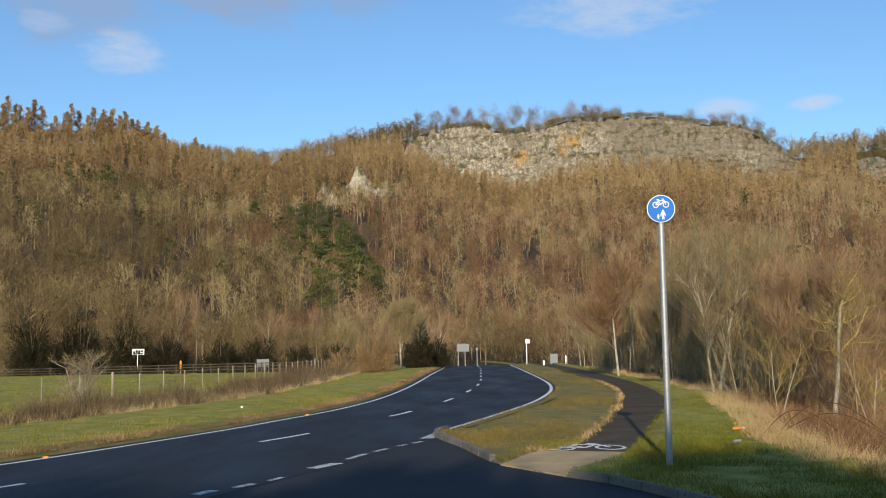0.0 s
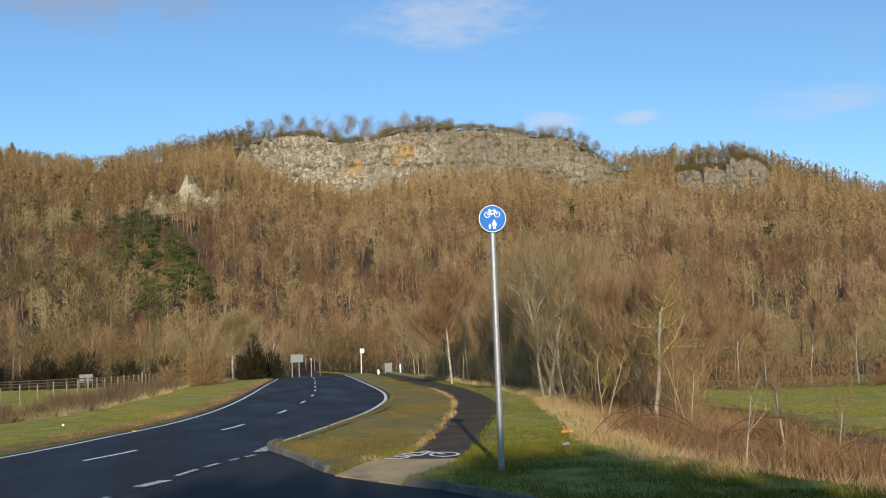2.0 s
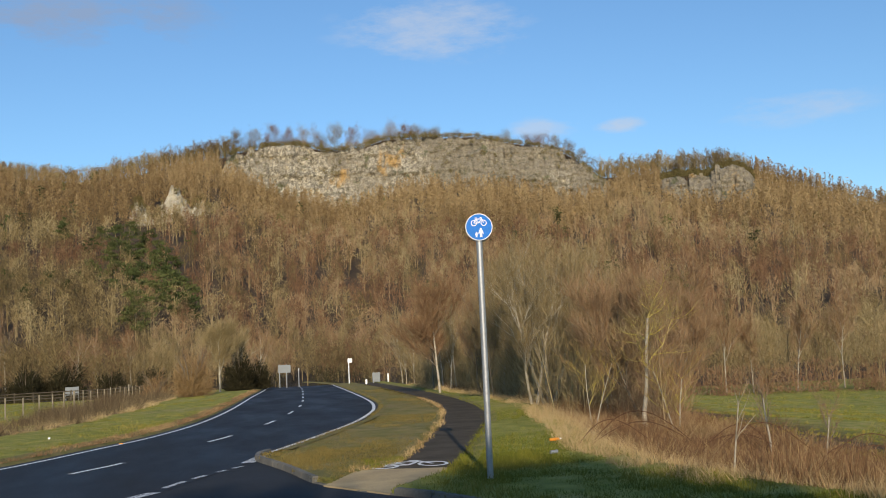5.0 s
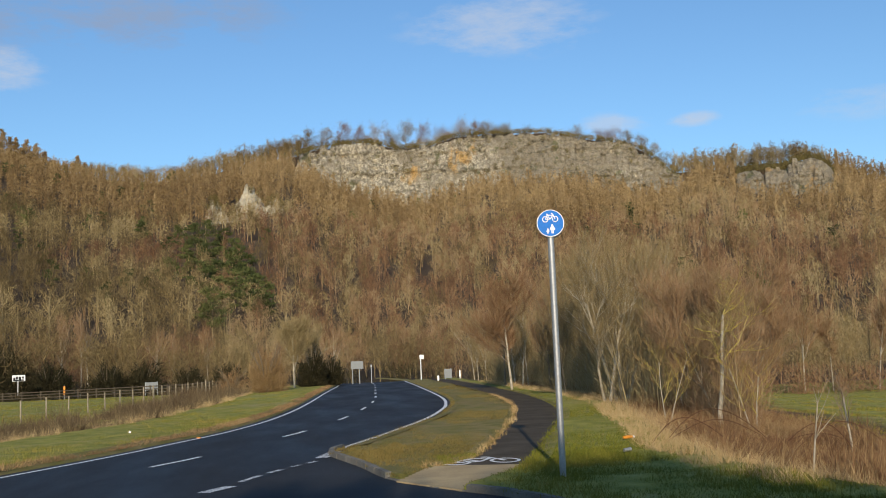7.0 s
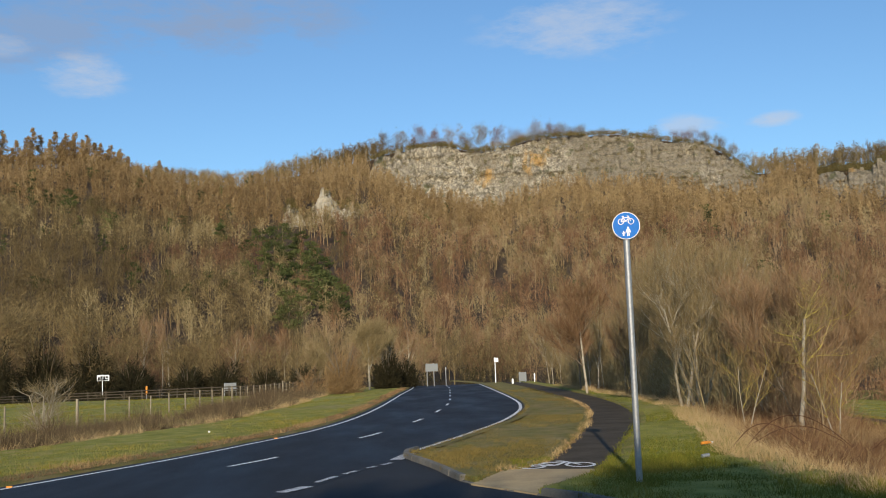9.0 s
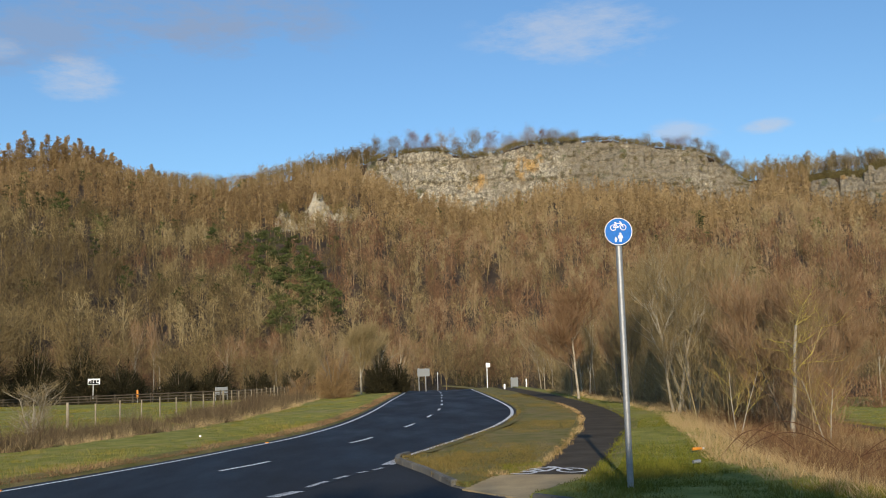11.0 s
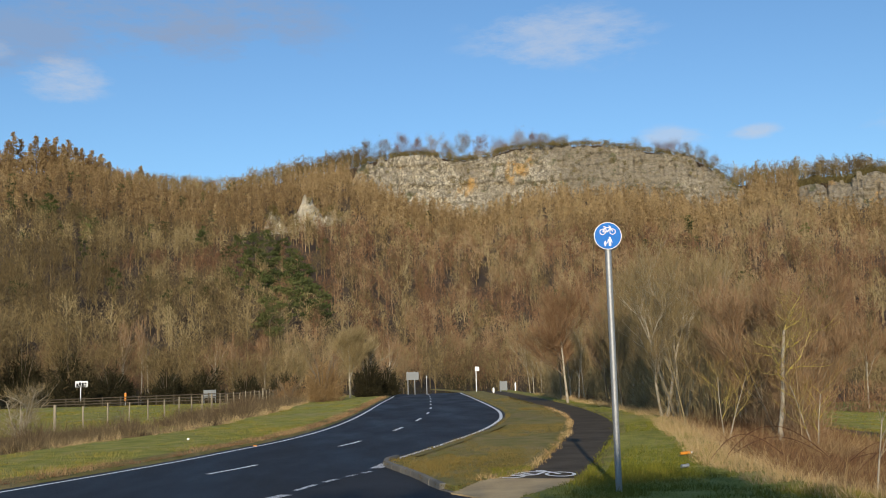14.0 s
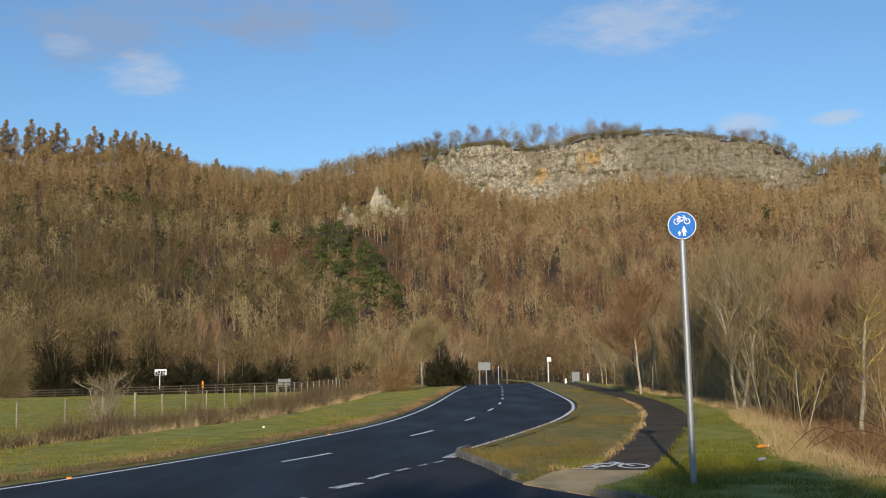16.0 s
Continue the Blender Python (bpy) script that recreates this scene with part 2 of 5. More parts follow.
MAT["lichen_bark"] = two_tone("lichen_bark", (0.50, 0.40, 0.06), (0.26, 0.20, 0.11), 3.0, 16.0, 0.92, 0.015)
MAT["steel"] = plain("galvanised_steel", (0.36, 0.37, 0.38), 0.5, 0.6)
MAT["blue"] = plain("sign_blue", (0.002, 0.15, 0.56), 0.6)
MAT["white"] = plain("white_paint", (0.80, 0.80, 0.80), 0.4)
MAT["grey"] = plain("grey_plate", (0.19, 0.205, 0.215), 0.5)
MAT["wood"] = two_tone("weathered_wood", (0.36, 0.31, 0.23), (0.20, 0.165, 0.115), 3.0, 20.0, 0.9, 0.01, (1, 1, 0.2))
MAT["dark_wood"] = two_tone("dark_wood", (0.10, 0.08, 0.055), (0.05, 0.04, 0.03), 2.0, 14.0, 0.9, 0.01)
MAT["dark"] = plain("dark_glass", (0.02, 0.022, 0.025), 0.2)
MAT["orange"] = plain("orange_plastic", (0.72, 0.27, 0.03), 0.5)
MAT["pale_rock"] = two_tone("pale_rock", (0.52, 0.47, 0.37), (0.15, 0.125, 0.08), 0.14, 0.7, 0.92, 0.5)
MAT["stone"] = two_tone("tower_stone", (0.54, 0.46, 0.35), (0.36, 0.30, 0.23), 0.3, 2.0, 0.9, 0.1)

# ---- mesh helpers ----


def mesh_object(name, verts, faces, mat, parent=None, smooth=False, **fields):
    """verts (n,3); faces: an (m,3) or (m,4) array or a list of them; fields: float values per vertex."""
    groups = faces if isinstance(faces, list) else [faces]
    groups = [np.asarray(g, dtype=np.int32) for g in groups if len(g)]
    me = bpy.data.meshes.new(name)
    verts = np.asarray(verts, dtype=np.float32)
    me.vertices.add(len(verts))
    me.vertices.foreach_set("co", verts.ravel())
    idx = np.concatenate([g.ravel() for g in groups])
    sizes = np.concatenate([np.full(len(g), g.shape[1], dtype=np.int32) for g in groups])
    me.loops.add(len(idx))
    me.loops.foreach_set("vertex_index", idx)
    me.polygons.add(len(sizes))
    me.polygons.foreach_set("loop_start", np.concatenate([[0], np.cumsum(sizes)[:-1]]).astype(np.int32))
    me.polygons.foreach_set("loop_total", sizes)
    if smooth:
        me.polygons.foreach_set("use_smooth", np.ones(len(sizes), dtype=bool))
    for key, values in fields.items():
        me.attributes.new(key, "FLOAT", "POINT").data.foreach_set("value", np.asarray(values, dtype=np.float32))
    me.update(calc_edges=True)
    me.validate()
    me.materials.append(mat)
    ob = new(name, me)
    ob.parent = parent
    return ob


def part(name, bm, mat, parent=None, label=""):
    me = bpy.data.meshes.new(name)
    bm.to_mesh(me)
    bm.free()
    me.materials.append(mat)
    ob = new(name, me)
    ob.parent = parent
    return tagged(ob, label)


def box(bm, lo, hi, bevel=0.0):
    m = Matrix.Translation((Vector(lo) + Vector(hi)) / 2) @ Matrix.Diagonal((*(Vector(hi) - Vector(lo)), 1))
    r = bmesh.ops.create_cube(bm, size=1, matrix=m)
    if bevel:
        edges = list({e for v in r["verts"] for e in v.link_edges})
        bmesh.ops.bevel(bm, geom=edges, offset=bevel, segments=2, affect="EDGES")
    return bm


def rod(bm, a, b, r0, r1=None, sides=12):
    a, b = Vector(a), Vector(b)
    d = b - a
    m = Matrix.Translation((a + b) / 2) @ d.to_track_quat("Z", "Y").to_matrix().to_4x4()
    bmesh.ops.create_cone(bm, cap_ends=True, segments=sides, radius1=r0, radius2=r0 if r1 is None else r1, depth=d.length, matrix=m)
    return bm


def spline(knots, per=12):
    """A smooth curve through the knots, in metres."""
    p = np.array(knots, dtype=float)
    p = np.vstack([2 * p[0] - p[1], p, 2 * p[-1] - p[-2]])
    t = np.linspace(0, 1, per, endpoint=False)[:, None]
    out = []
    for i in range(1, len(p) - 2):
        a, b, c, d = p[i - 1:i + 3]
        out.append(0.5 * (2 * b + (c - a) * t + (2 * a - 5 * b + 4 * c - d) * t**2 + (3 * b - a - 3 * c + d) * t**3))
    return np.vstack(out + [p[-2:-1]])


def along(curve, step):
    """The curve again, in even steps."""
    s = np.concatenate([[0], np.cumsum(np.linalg.norm(np.diff(curve, axis=0), axis=1))])
    q = np.arange(0, s[-1], step)
    return np.stack([np.interp(q, s, curve[:, k]) for k in range(curve.shape[1])], 1)


def normals2d(curve):
    d = np.gradient(curve, axis=0)
    d /= np.linalg.norm(d, axis=1)[:, None]
    return np.stack([d[:, 1], -d[:, 0]], 1)


def inside(x, y, poly):
    hit = np.zeros(x.shape, dtype=bool)
    lo, hi = poly.min(0), poly.max(0)
    near = (x > lo[0]) & (x < hi[0]) & (y > lo[1]) & (y < hi[1])
    px, py, acc = x[near], y[near], np.zeros(near.sum(), dtype=bool)
    for (x0, y0), (x1, y1) in zip(poly, np.roll(poly, -1, 0)):
        if y0 != y1:
            acc ^= ((y0 > py) != (y1 > py)) & (px < (x1 - x0) * (py - y0) / (y1 - y0) + x0)
    hit[near] = acc
    return hit


def grid_faces(rows, cols):
    i = np.arange(rows * cols).reshape(rows, cols)
    return np.stack([i[:-1, :-1], i[:-1, 1:], i[1:, 1:], i[1:, :-1]], -1).reshape(-1, 4)


def ribbon(name, left, right, z, mat, across=2, parent=None):
    k = np.linspace(0, 1, across + 1)[None, :, None]
    p = left[:, None, :] * (1 - k) + right[:, None, :] * k
    zz = (z(p[..., 0], p[..., 1]) if callable(z) else np.full(p.shape[:2], z))[..., None]
    return mesh_object(name, np.concatenate([p, zz], 2).reshape(-1, 3), grid_faces(len(left), across + 1), mat, parent)


# ---- the plan, in metres: the eye is over the origin, y is ahead ----
M = 1.4
LEFT = spline(M * np.array([(-30, -19), (-22, -11), (-15.5, -3), (-10.6, 5), (-7.6, 10.8), (-6.03, 14.2), (-5.2, 16.42), (-4.12, 19.74), (-3.45, 22.3), (-2.58, 25.9),
                            (-1.81, 31.7), (-1.23, 41.2), (-0.62, 57.9), (0.1, 76.3), (0.0, 92), (-3, 112), (-9, 130)]))
RIGHT = spline(M * np.array([(-26, -23), (-18, -15), (-11.5, -7), (-6.2, 2), (-3.6, 8.2), (-2.3, 11.6), (-1.66, 13.28), (-1.1, 15.1), (-0.21, 18.11), (0.74, 21.38),
                             (1.5, 24.18), (2.29, 27.34), (3.04, 31.19), (3.66, 35.5), (4.2, 42.5), (4.66, 57.0), (5.1, 76), (5.2, 92), (2.4, 113), (-3.5, 132)]))
PATH_L = spline(M * np.array([(1.27, 14.2), (1.75, 15.0), (2.07, 15.77), (2.7, 18.24), (3.57, 22.0), (4.54, 26.7), (5.35, 31.95), (6.0, 38.8), (6.38, 46), (6.78, 58), (7.1, 76), (7.4, 100)]))
PATH_R = spline(M * np.array([(2.46, 14.0), (2.75, 14.9), (3.1, 16.3), (4.15, 20.4), (5.02, 23.8), (5.95, 28.1), (6.7, 33.8), (7.3, 41), (7.6, 47.6), (8.0, 58), (8.3, 76), (8.6, 100)]))
KERB = spline(M * np.array([(0.05, 18.9), (-0.16, 17.87), (0.12, 16.46), (0.36, 15.34), (0.62, 13.8), (0.95, 12.9), (1.38, 12.08), (1.66, 11.74), (1.89, 11.24), (2.27, 10.28), (3.1, 8.2), (5.5, 4.4), (9, 0.5), (16, -5), (30, -14)]), 8)
HEDGE_R = spline(M * np.array([(7.5, 1), (5.9, 7), (5.4, 9.1), (4.9, 10.3), (4.6, 12), (4.75, 14.6), (5.15, 17.3), (6.4, 23.6), (7.5, 30), (8.3, 40), (8.7, 55), (9, 75), (9.2, 100)]))
FENCE_L = spline(np.array([(-40, 26), (-30, 36), (-24, 45), (-20, 52), (-17, 64), (-14.8, 80), (-13.9, 100), (-13.7, 122)]))
HEDGE_L = spline(M * np.array([(-24, 0), (-15, 14), (-11.5, 20), (-9.96, 23.8), (-8.9, 25.0), (-7.85, 27.5), (-6.9, 31), (-6.24, 35.5), (-5.7, 44), (-5.43, 54), (-5.6, 66)]))


def shifted(curve, by):
    return curve + normals2d(curve) * by


ROAD_L, ROAD_R = shifted(LEFT, -0.35), shifted(RIGHT, 0.22)
ROAD = np.vstack([ROAD_L, ROAD_R[::-1]])
PATH = np.vstack([PATH_L, PATH_R[::-1]])
APRON = np.vstack([KERB, M * np.array([(30, -40), (-30, -40), (-26, -23), (-18, -15), (-11.5, -7), (-6.2, 2), (-3.6, 8.2), (-2.5, 11.6), (-1.9, 13.28), (-1.3, 15.1), (-0.6, 17.5)])])
BUFF = M * np.array([(0.70, 13.25), (1.38, 12.0), (2.50, 14.02), (1.25, 14.42)])


def x_at(curve, y):
    o = np.argsort(curve[:, 1])
    return np.interp(y, curve[o, 1], curve[o, 0])


def crest_dip(y):
    """The road and its verges fall away beyond the crest."""
    return -2.2 * np.clip((y - 112) / 60, 0, 1)**1.5


CREST = np.array([(-180, 1), (-60, 8), (-40, 10.5), (-25, 10.7), (-22, 10.75), (-19, 10.95), (-17, 11.0), (-15, 10.65), (-12, 10.3), (-9.6, 10.1), (-6.8, 10.5), (-5, 10.95), (-3, 11.3), (-1.5, 11.6), (-1.2, 11.75), (0.7, 12.05),
                  (2.3, 12.1), (3.9, 11.75), (5.4, 11.8), (7, 12.3), (8.9, 12.35), (10.2, 12.3), (12, 12.28), (12.9, 12.05), (14.7, 11.7), (16.5, 11.35), (17.6, 10.8), (18.4, 10.0), (19.2, 9.6), (20.6, 9.6), (23, 9.7), (25.7, 9.6), (27.1, 8.9), (29.4, 7.9), (32, 7.0), (34, 6.1), (45, 3.5), (70, 1), (180, 1)])
FOOT = np.array([(-2.2, 10.6), (-1.4, 10.4), (0.1, 9.7), (2.2, 9.0), (4.7, 8.5), (7.9, 9.5), (11, 9.5), (14.3, 9.3), (17.35, 8.3), (19.2, 8.5), (19.9, 9.4)])
R_FOOT, R_TOP = 862.0, 888.0


def ridge(az):
    top = np.interp(az, CREST[:, 0], CREST[:, 1])
    foot = top - 0.35
    foot = np.where((az > -2.2) & (az < 19.9), np.interp(az, FOOT[:, 0], FOOT[:, 1]), foot)
    foot = np.where((az > 22) & (az < 27.4), top - 0.35 - 1.1 * np.sin(np.clip((az - 22) / 5.4, 0, 1) * np.pi)**0.5, foot)
    return R_TOP * np.tan(np.radians(top)) + EYE, R_FOOT * np.tan(np.radians(foot)) + EYE


def hill(az, r):
    top, foot = ridge(az)
    s = np.clip((r - 250) / (R_FOOT - 250), 0, 1)
    z = foot * s**1.12
    c = np.clip((r - R_TOP + 12) / 12, 0, 1)
    z = z + (top - foot) * c
    return z - np.clip(r - R_TOP - 60, 0, 4000) * 0.06


def height(x, y):
    """The lie of the land."""
    az, r = np.degrees(np.arctan2(x, y)), np.hypot(x, y)
    dl = x_at(LEFT, y) - x
    dr = x - x_at(HEDGE_R, y)
    z = 0.10 + crest_dip(y)
    z = z - 0.55 * np.clip((dl - 3) / 14, 0, 1) * (dl > 0)
    z = z - 2.6 * np.clip((dr - 0.5) / 30, 0, 1) ** 0.8 * (dr > 0.5) * np.clip((y + 5) / 15, 0, 1)
    z = np.where(np.abs(az) > 100, 0.05, z)
    k = np.clip((r - 190) / 80, 0, 1)
    z = z * (1 - k) - 0.6 * k
    return z + hill(az, r)


SCAN_AZ = np.concatenate([np.arange(-180, -32, 4), np.arange(-32, 41, 0.2), np.arange(41, 180.1, 4)])
SCAN_R = np.concatenate([[0.5, 2, 4, 6, 8], np.geomspace(9, 130, 300), np.geomspace(133, 840, 110), np.linspace(846, 960, 30), np.geomspace(980, 4500, 20)])
A, R = np.meshgrid(np.radians(SCAN_AZ), SCAN_R)
GX, GY = R * np.sin(A), R * np.cos(A)
GZ = height(GX, GY)
WIDE_ROAD = np.vstack([shifted(LEFT, -0.72), shifted(RIGHT, 0.46)[::-1]])
WIDE_PATH = np.vstack([shifted(PATH_L, -0.17), shifted(PATH_R, 0.17)[::-1]])
on_road = inside(GX, GY, WIDE_ROAD) | inside(GX, GY, APRON)
on_path = inside(GX, GY, WIDE_PATH) | inside(GX, GY, BUFF)
GZ = np.where(on_path, GZ - 0.13, GZ)
GZ = np.where(on_road, -0.14 + crest_dip(GY), GZ)
rough = np.array([noise.noise((x * 0.9, y * 0.9, 0)) * 0.05 + noise.noise((x * 0.15, y * 0.15, 3)) * 0.12 for x, y in zip(GX.ravel(), GY.ravel())]).reshape(GX.shape)
GZ = GZ + np.where(on_road | on_path, 0, rough * np.clip((np.hypot(GX, GY) - 6) / 30, 0.12, 1.0))
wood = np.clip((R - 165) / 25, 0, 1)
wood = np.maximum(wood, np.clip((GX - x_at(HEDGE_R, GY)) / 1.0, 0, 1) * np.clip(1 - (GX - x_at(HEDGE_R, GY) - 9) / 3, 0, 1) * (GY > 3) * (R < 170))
edge_l = np.clip(1 - (x_at(LEFT, GY) - GX - 0.3) / 1.0, 0, 1) * (GX < x_at(LEFT, GY)) * (GY < 60)
island = ((GX > x_at(RIGHT, GY)) & (GX < x_at(PATH_L, GY))) * 0.75
dry = np.clip(np.maximum(edge_l, island), 0, 1)
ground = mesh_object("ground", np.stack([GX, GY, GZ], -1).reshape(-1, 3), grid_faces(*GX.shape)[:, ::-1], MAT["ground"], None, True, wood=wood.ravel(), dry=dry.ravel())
tagged(ground, "rough winter grass verges, fields and wooded hillside", "ground", kind="structure")

# ---- road, side road, path, kerbs ----


def road_z(x, y):
    return crest_dip(y)


s = np.linspace(0, 1, 260)


def resample(curve, count):
    d = np.concatenate([[0], np.cumsum(np.linalg.norm(np.diff(curve, axis=0), axis=1))])
    q = np.linspace(0, d[-1], count)
    return np.stack([np.interp(q, d, curve[:, k]) for k in (0, 1)], 1)


road = ribbon("road", resample(ROAD_L, 260), resample(ROAD_R, 260), road_z, MAT["asphalt"], 8)
tagged(road, "dark damp asphalt two-lane road curving away over a crest", "road", kind="structure")
bm = bmesh.new()
face = bm.faces.new([bm.verts.new((x, y, -0.006)) for x, y in APRON])
bmesh.ops.triangulate(bm, faces=[face])
bmesh.ops.recalc_face_normals(bm, faces=bm.faces)
side_road = tagged(part("side_road", bm, MAT["old_asphalt"]), "worn bluish asphalt mouth of a side road", "road", kind="structure")
path_z = lambda x, y: height(x, y) - 0.035
path = ribbon("path", resample(PATH_L, 200), resample(PATH_R, 200), path_z, MAT["path"], 4)
tagged(path, "dark asphalt shared cycle path with crumbling edges", "path", kind="structure")


def strip(curve, width, z, mat, name, parent, lift=0.004):
    """A painted line of that width along a curve."""
    return ribbon(name, shifted(curve, -width / 2), shifted(curve, width / 2), lambda x, y: z(x, y) + lift, mat, 1, parent)


part_of_left = along(LEFT, 0.6)
strip(part_of_left, 0.13, road_z, MAT["paint"], "edge_line", road)
right_seen = along(RIGHT, 0.6)
strip(right_seen[right_seen[:, 1] > 18.3 * M], 0.15, road_z, MAT["paint"], "edge_line", road)
# centre dashes, 2.6 m long
CENTRE = spline(M * np.array([(-12, -1.5), (-8.2, 6), (-5.9, 10.3), (-4.94, 12.0), (-3.9, 14.5), (-3.0, 17.1), (-2.41, 18.65), (-1.19, 22.87), (-0.77, 24.55), (0.14, 29.45), (0.85, 35.18), (1.35, 40.7), (1.68, 46.8), (1.87, 52.05), (2.08, 57.9), (2.31, 64), (2.55, 72.4), (2.7, 84)]))
for y0, y1 in ((5.0, 6.8), (10.9, 12.15), (17.1, 18.65), (22.87, 24.55), (28.6, 30.3), (34.2, 36.1), (39.8, 41.6), (45.7, 47.6), (51.2, 53), (57, 58.9), (63, 65), (70.5, 72.6), (76, 78)):
    c = CENTRE[(CENTRE[:, 1] > (y0 - 4) * M) & (CENTRE[:, 1] < (y1 + 4) * M)]
    q = np.linspace(y0 * M, y1 * M, 8)
    strip(np.stack([np.interp(q, c[:, 1], c[:, 0]), q], 1), 0.13, road_z, MAT["paint"], "centre_dash", road)
# crumbling soil and turf along the edges
def edge(curve, inner, outer, name, label, mat=0.8):
    c = along(curve, 0.25)
    wob = 0.07 * np.array([noise.noise((x * 1.3, y * 1.3, 9)) for x, y in c])[:, None]
    nn = normals2d(c)
    a, b = c + nn * (inner + wob * np.sign(outer)), c + nn * outer
    mid = a * 0.55 + b * 0.45
    rows = [np.column_stack([p, np.maximum(height(p[:, 0], p[:, 1]), 0) + dz + crest_dip(p[:, 1]) * 0]) for p, dz in ((a, -0.12), (mid, -0.01), (b, 0.02))]
    v = np.stack(rows, 1).reshape(-1, 3)
    tagged(mesh_object(name, v, grid_faces(len(c), 3), MAT["ground"], wood=np.zeros(len(v)), dry=np.tile((0.75, 0.8, mat), len(c))), label, "verge edge", kind="structure")


edge(LEFT[(LEFT[:, 1] > 0) & (LEFT[:, 1] < 150)], -0.3, -1.0, "verge_edge_1", "dark soil edge between road and verge")
edge(RIGHT[(RIGHT[:, 1] > 18.6 * M) & (RIGHT[:, 1] < 150)], 0.18, 0.75, "verge_edge_2", "dark soil edge between road and verge")
edge(PATH_L[PATH_L[:, 1] < 120], 0.04, -0.26, "verge_edge_3", "ragged turf edge of the path", 0.7)
edge(PATH_R[PATH_R[:, 1] < 120], -0.06, 0.4, "verge_edge_4", "ragged turf edge of the path", 0.2)
# worn give-way dashes across the side road
for a, b, w in (((-1.68, 13.2), (-1.40, 13.75), 0.26), ((-1.33, 14.2), (-1.12, 14.9), 0.13), ((-1.02, 15.2), (-0.85, 15.6), 0.13), ((-0.72, 15.95), (-0.60, 16.2), 0.12), ((-0.50, 16.4), (-0.36, 16.7), 0.12),
                ((-2.02, 12.05), (-1.9, 12.35), 0.12), ((-2.3, 11.5), (-2.15, 11.8), 0.16), ((-2.62, 11.0), (-2.48, 11.3), 0.2), ((-0.3, 17.2), (-0.05, 18.4), 0.3)):
    q = np.linspace(0, 1, 6)[:, None]
    strip(M * (np.array(a) * (1 - q) + np.array(b) * q), w, road_z, MAT["worn_paint"], "give_way_mark", road, 0.005)

# ---- cliffs ----


def cliff(name, az0, az1, cols, rows, top_of, foot_of, r_foot, r_top, label, amp=4.0, mat="rock", jag=1.0):
    """A craggy face of blocky beds and gullies between two bearings."""
    az = np.linspace(az0, az1, cols)
    v = np.linspace(-0.12, 1.0, rows)
    AZ, V = np.meshgrid(az, v)
    end = np.clip(np.minimum(AZ - az0, az1 - AZ) / 0.8, 0, 1)
    zt, zf = top_of(AZ), foot_of(AZ)
    brow = np.array([2.6 * noise.noise((u * 1.7, 0, 5)) + 2.0 * (noise.cell((u * 3.5, 0, 2)) - 0.5) for u in az])
    zt = zt + jag * brow[None, :] * np.clip(np.minimum(AZ - az0, az1 - AZ), 0, 1)
    Zc = zf + (zt - zf) * V
    Rc = r_foot + (r_top - r_foot) * np.clip(V, -0.2, 1.1) ** 1.0 - 9
    flat = np.stack([np.radians(AZ) * r_foot, Zc], -1).reshape(-1, 2)
    off = np.empty(len(flat))
    for i, (u, z) in enumerate(flat):
        block = noise.cell((u * 0.16 + 0.8 * noise.noise((u * 0.1, z * 0.1, 1)), z * 0.10, 0.5)) + 0.6 * noise.cell((u * 0.35, z * 0.28 + 0.3 * noise.noise((u * 0.3, z * 0.3, 4)), 7.5))
        off[i] = amp * (0.5 * (block - 0.8) + 0.45 * (noise.cell((7.5, u * 0.012, z * 0.16 + 0.9 * noise.noise((u * 0.02, z * 0.05, 8)))) - 0.5) + 1.1 * noise.noise((u * 0.035, z * 0.02, 0)) + 0.7 * noise.noise((u * 0.13, z * 0.07, 2)) + 0.35 * noise.noise((u * 0.5, z * 0.4, 3)))
    off = off.reshape(AZ.shape)
    Rc = Rc - off * end + (1 - end) * 14
    Zc = Zc + 0.25 * off * (V > 0.9)
    # the brow runs back into the slope behind
    AZ, Rc, Zc = np.vstack([AZ, AZ[-1:]]), np.vstack([Rc, Rc[-1:] + 30]), np.vstack([Zc, Zc[-1:] + 0.6])
    a = np.radians(AZ)
    ob = mesh_object(name, np.stack([Rc * np.sin(a), Rc * np.cos(a), Zc], -1).reshape(-1, 3), grid_faces(rows + 1, cols), MAT[mat])
    return tagged(ob, label, "cliff", kind="structure")


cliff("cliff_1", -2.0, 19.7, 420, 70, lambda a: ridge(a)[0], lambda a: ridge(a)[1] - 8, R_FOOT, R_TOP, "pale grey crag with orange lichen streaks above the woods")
BUTTRESS = np.array([(21.8, 8.7), (22.3, 9.3), (23.1, 9.4), (23.8, 9.4), (24.6, 9.3), (25.2, 9.55), (25.7, 9.7), (26.5, 9.6), (27.0, 9.1), (27.5, 8.2)])
UNDERCUT = np.array([(21.8, 8.5), (22.8, 8.1), (24.0, 8.0), (24.6, 7.5), (25.6, 7.1), (26.6, 7.3), (27.5, 7.8)])
cliff("cliff_2", 21.8, 27.5, 150, 50, lambda a: EYE + 842 * np.tan(np.radians(np.interp(a, BUTTRESS[:, 0], BUTTRESS[:, 1]))), lambda a: EYE + 812 * np.tan(np.radians(np.interp(a, UNDERCUT[:, 0], UNDERCUT[:, 1]))) - 10, 806, 842,
      "smaller grey rock buttress below the ruin", 5.5)

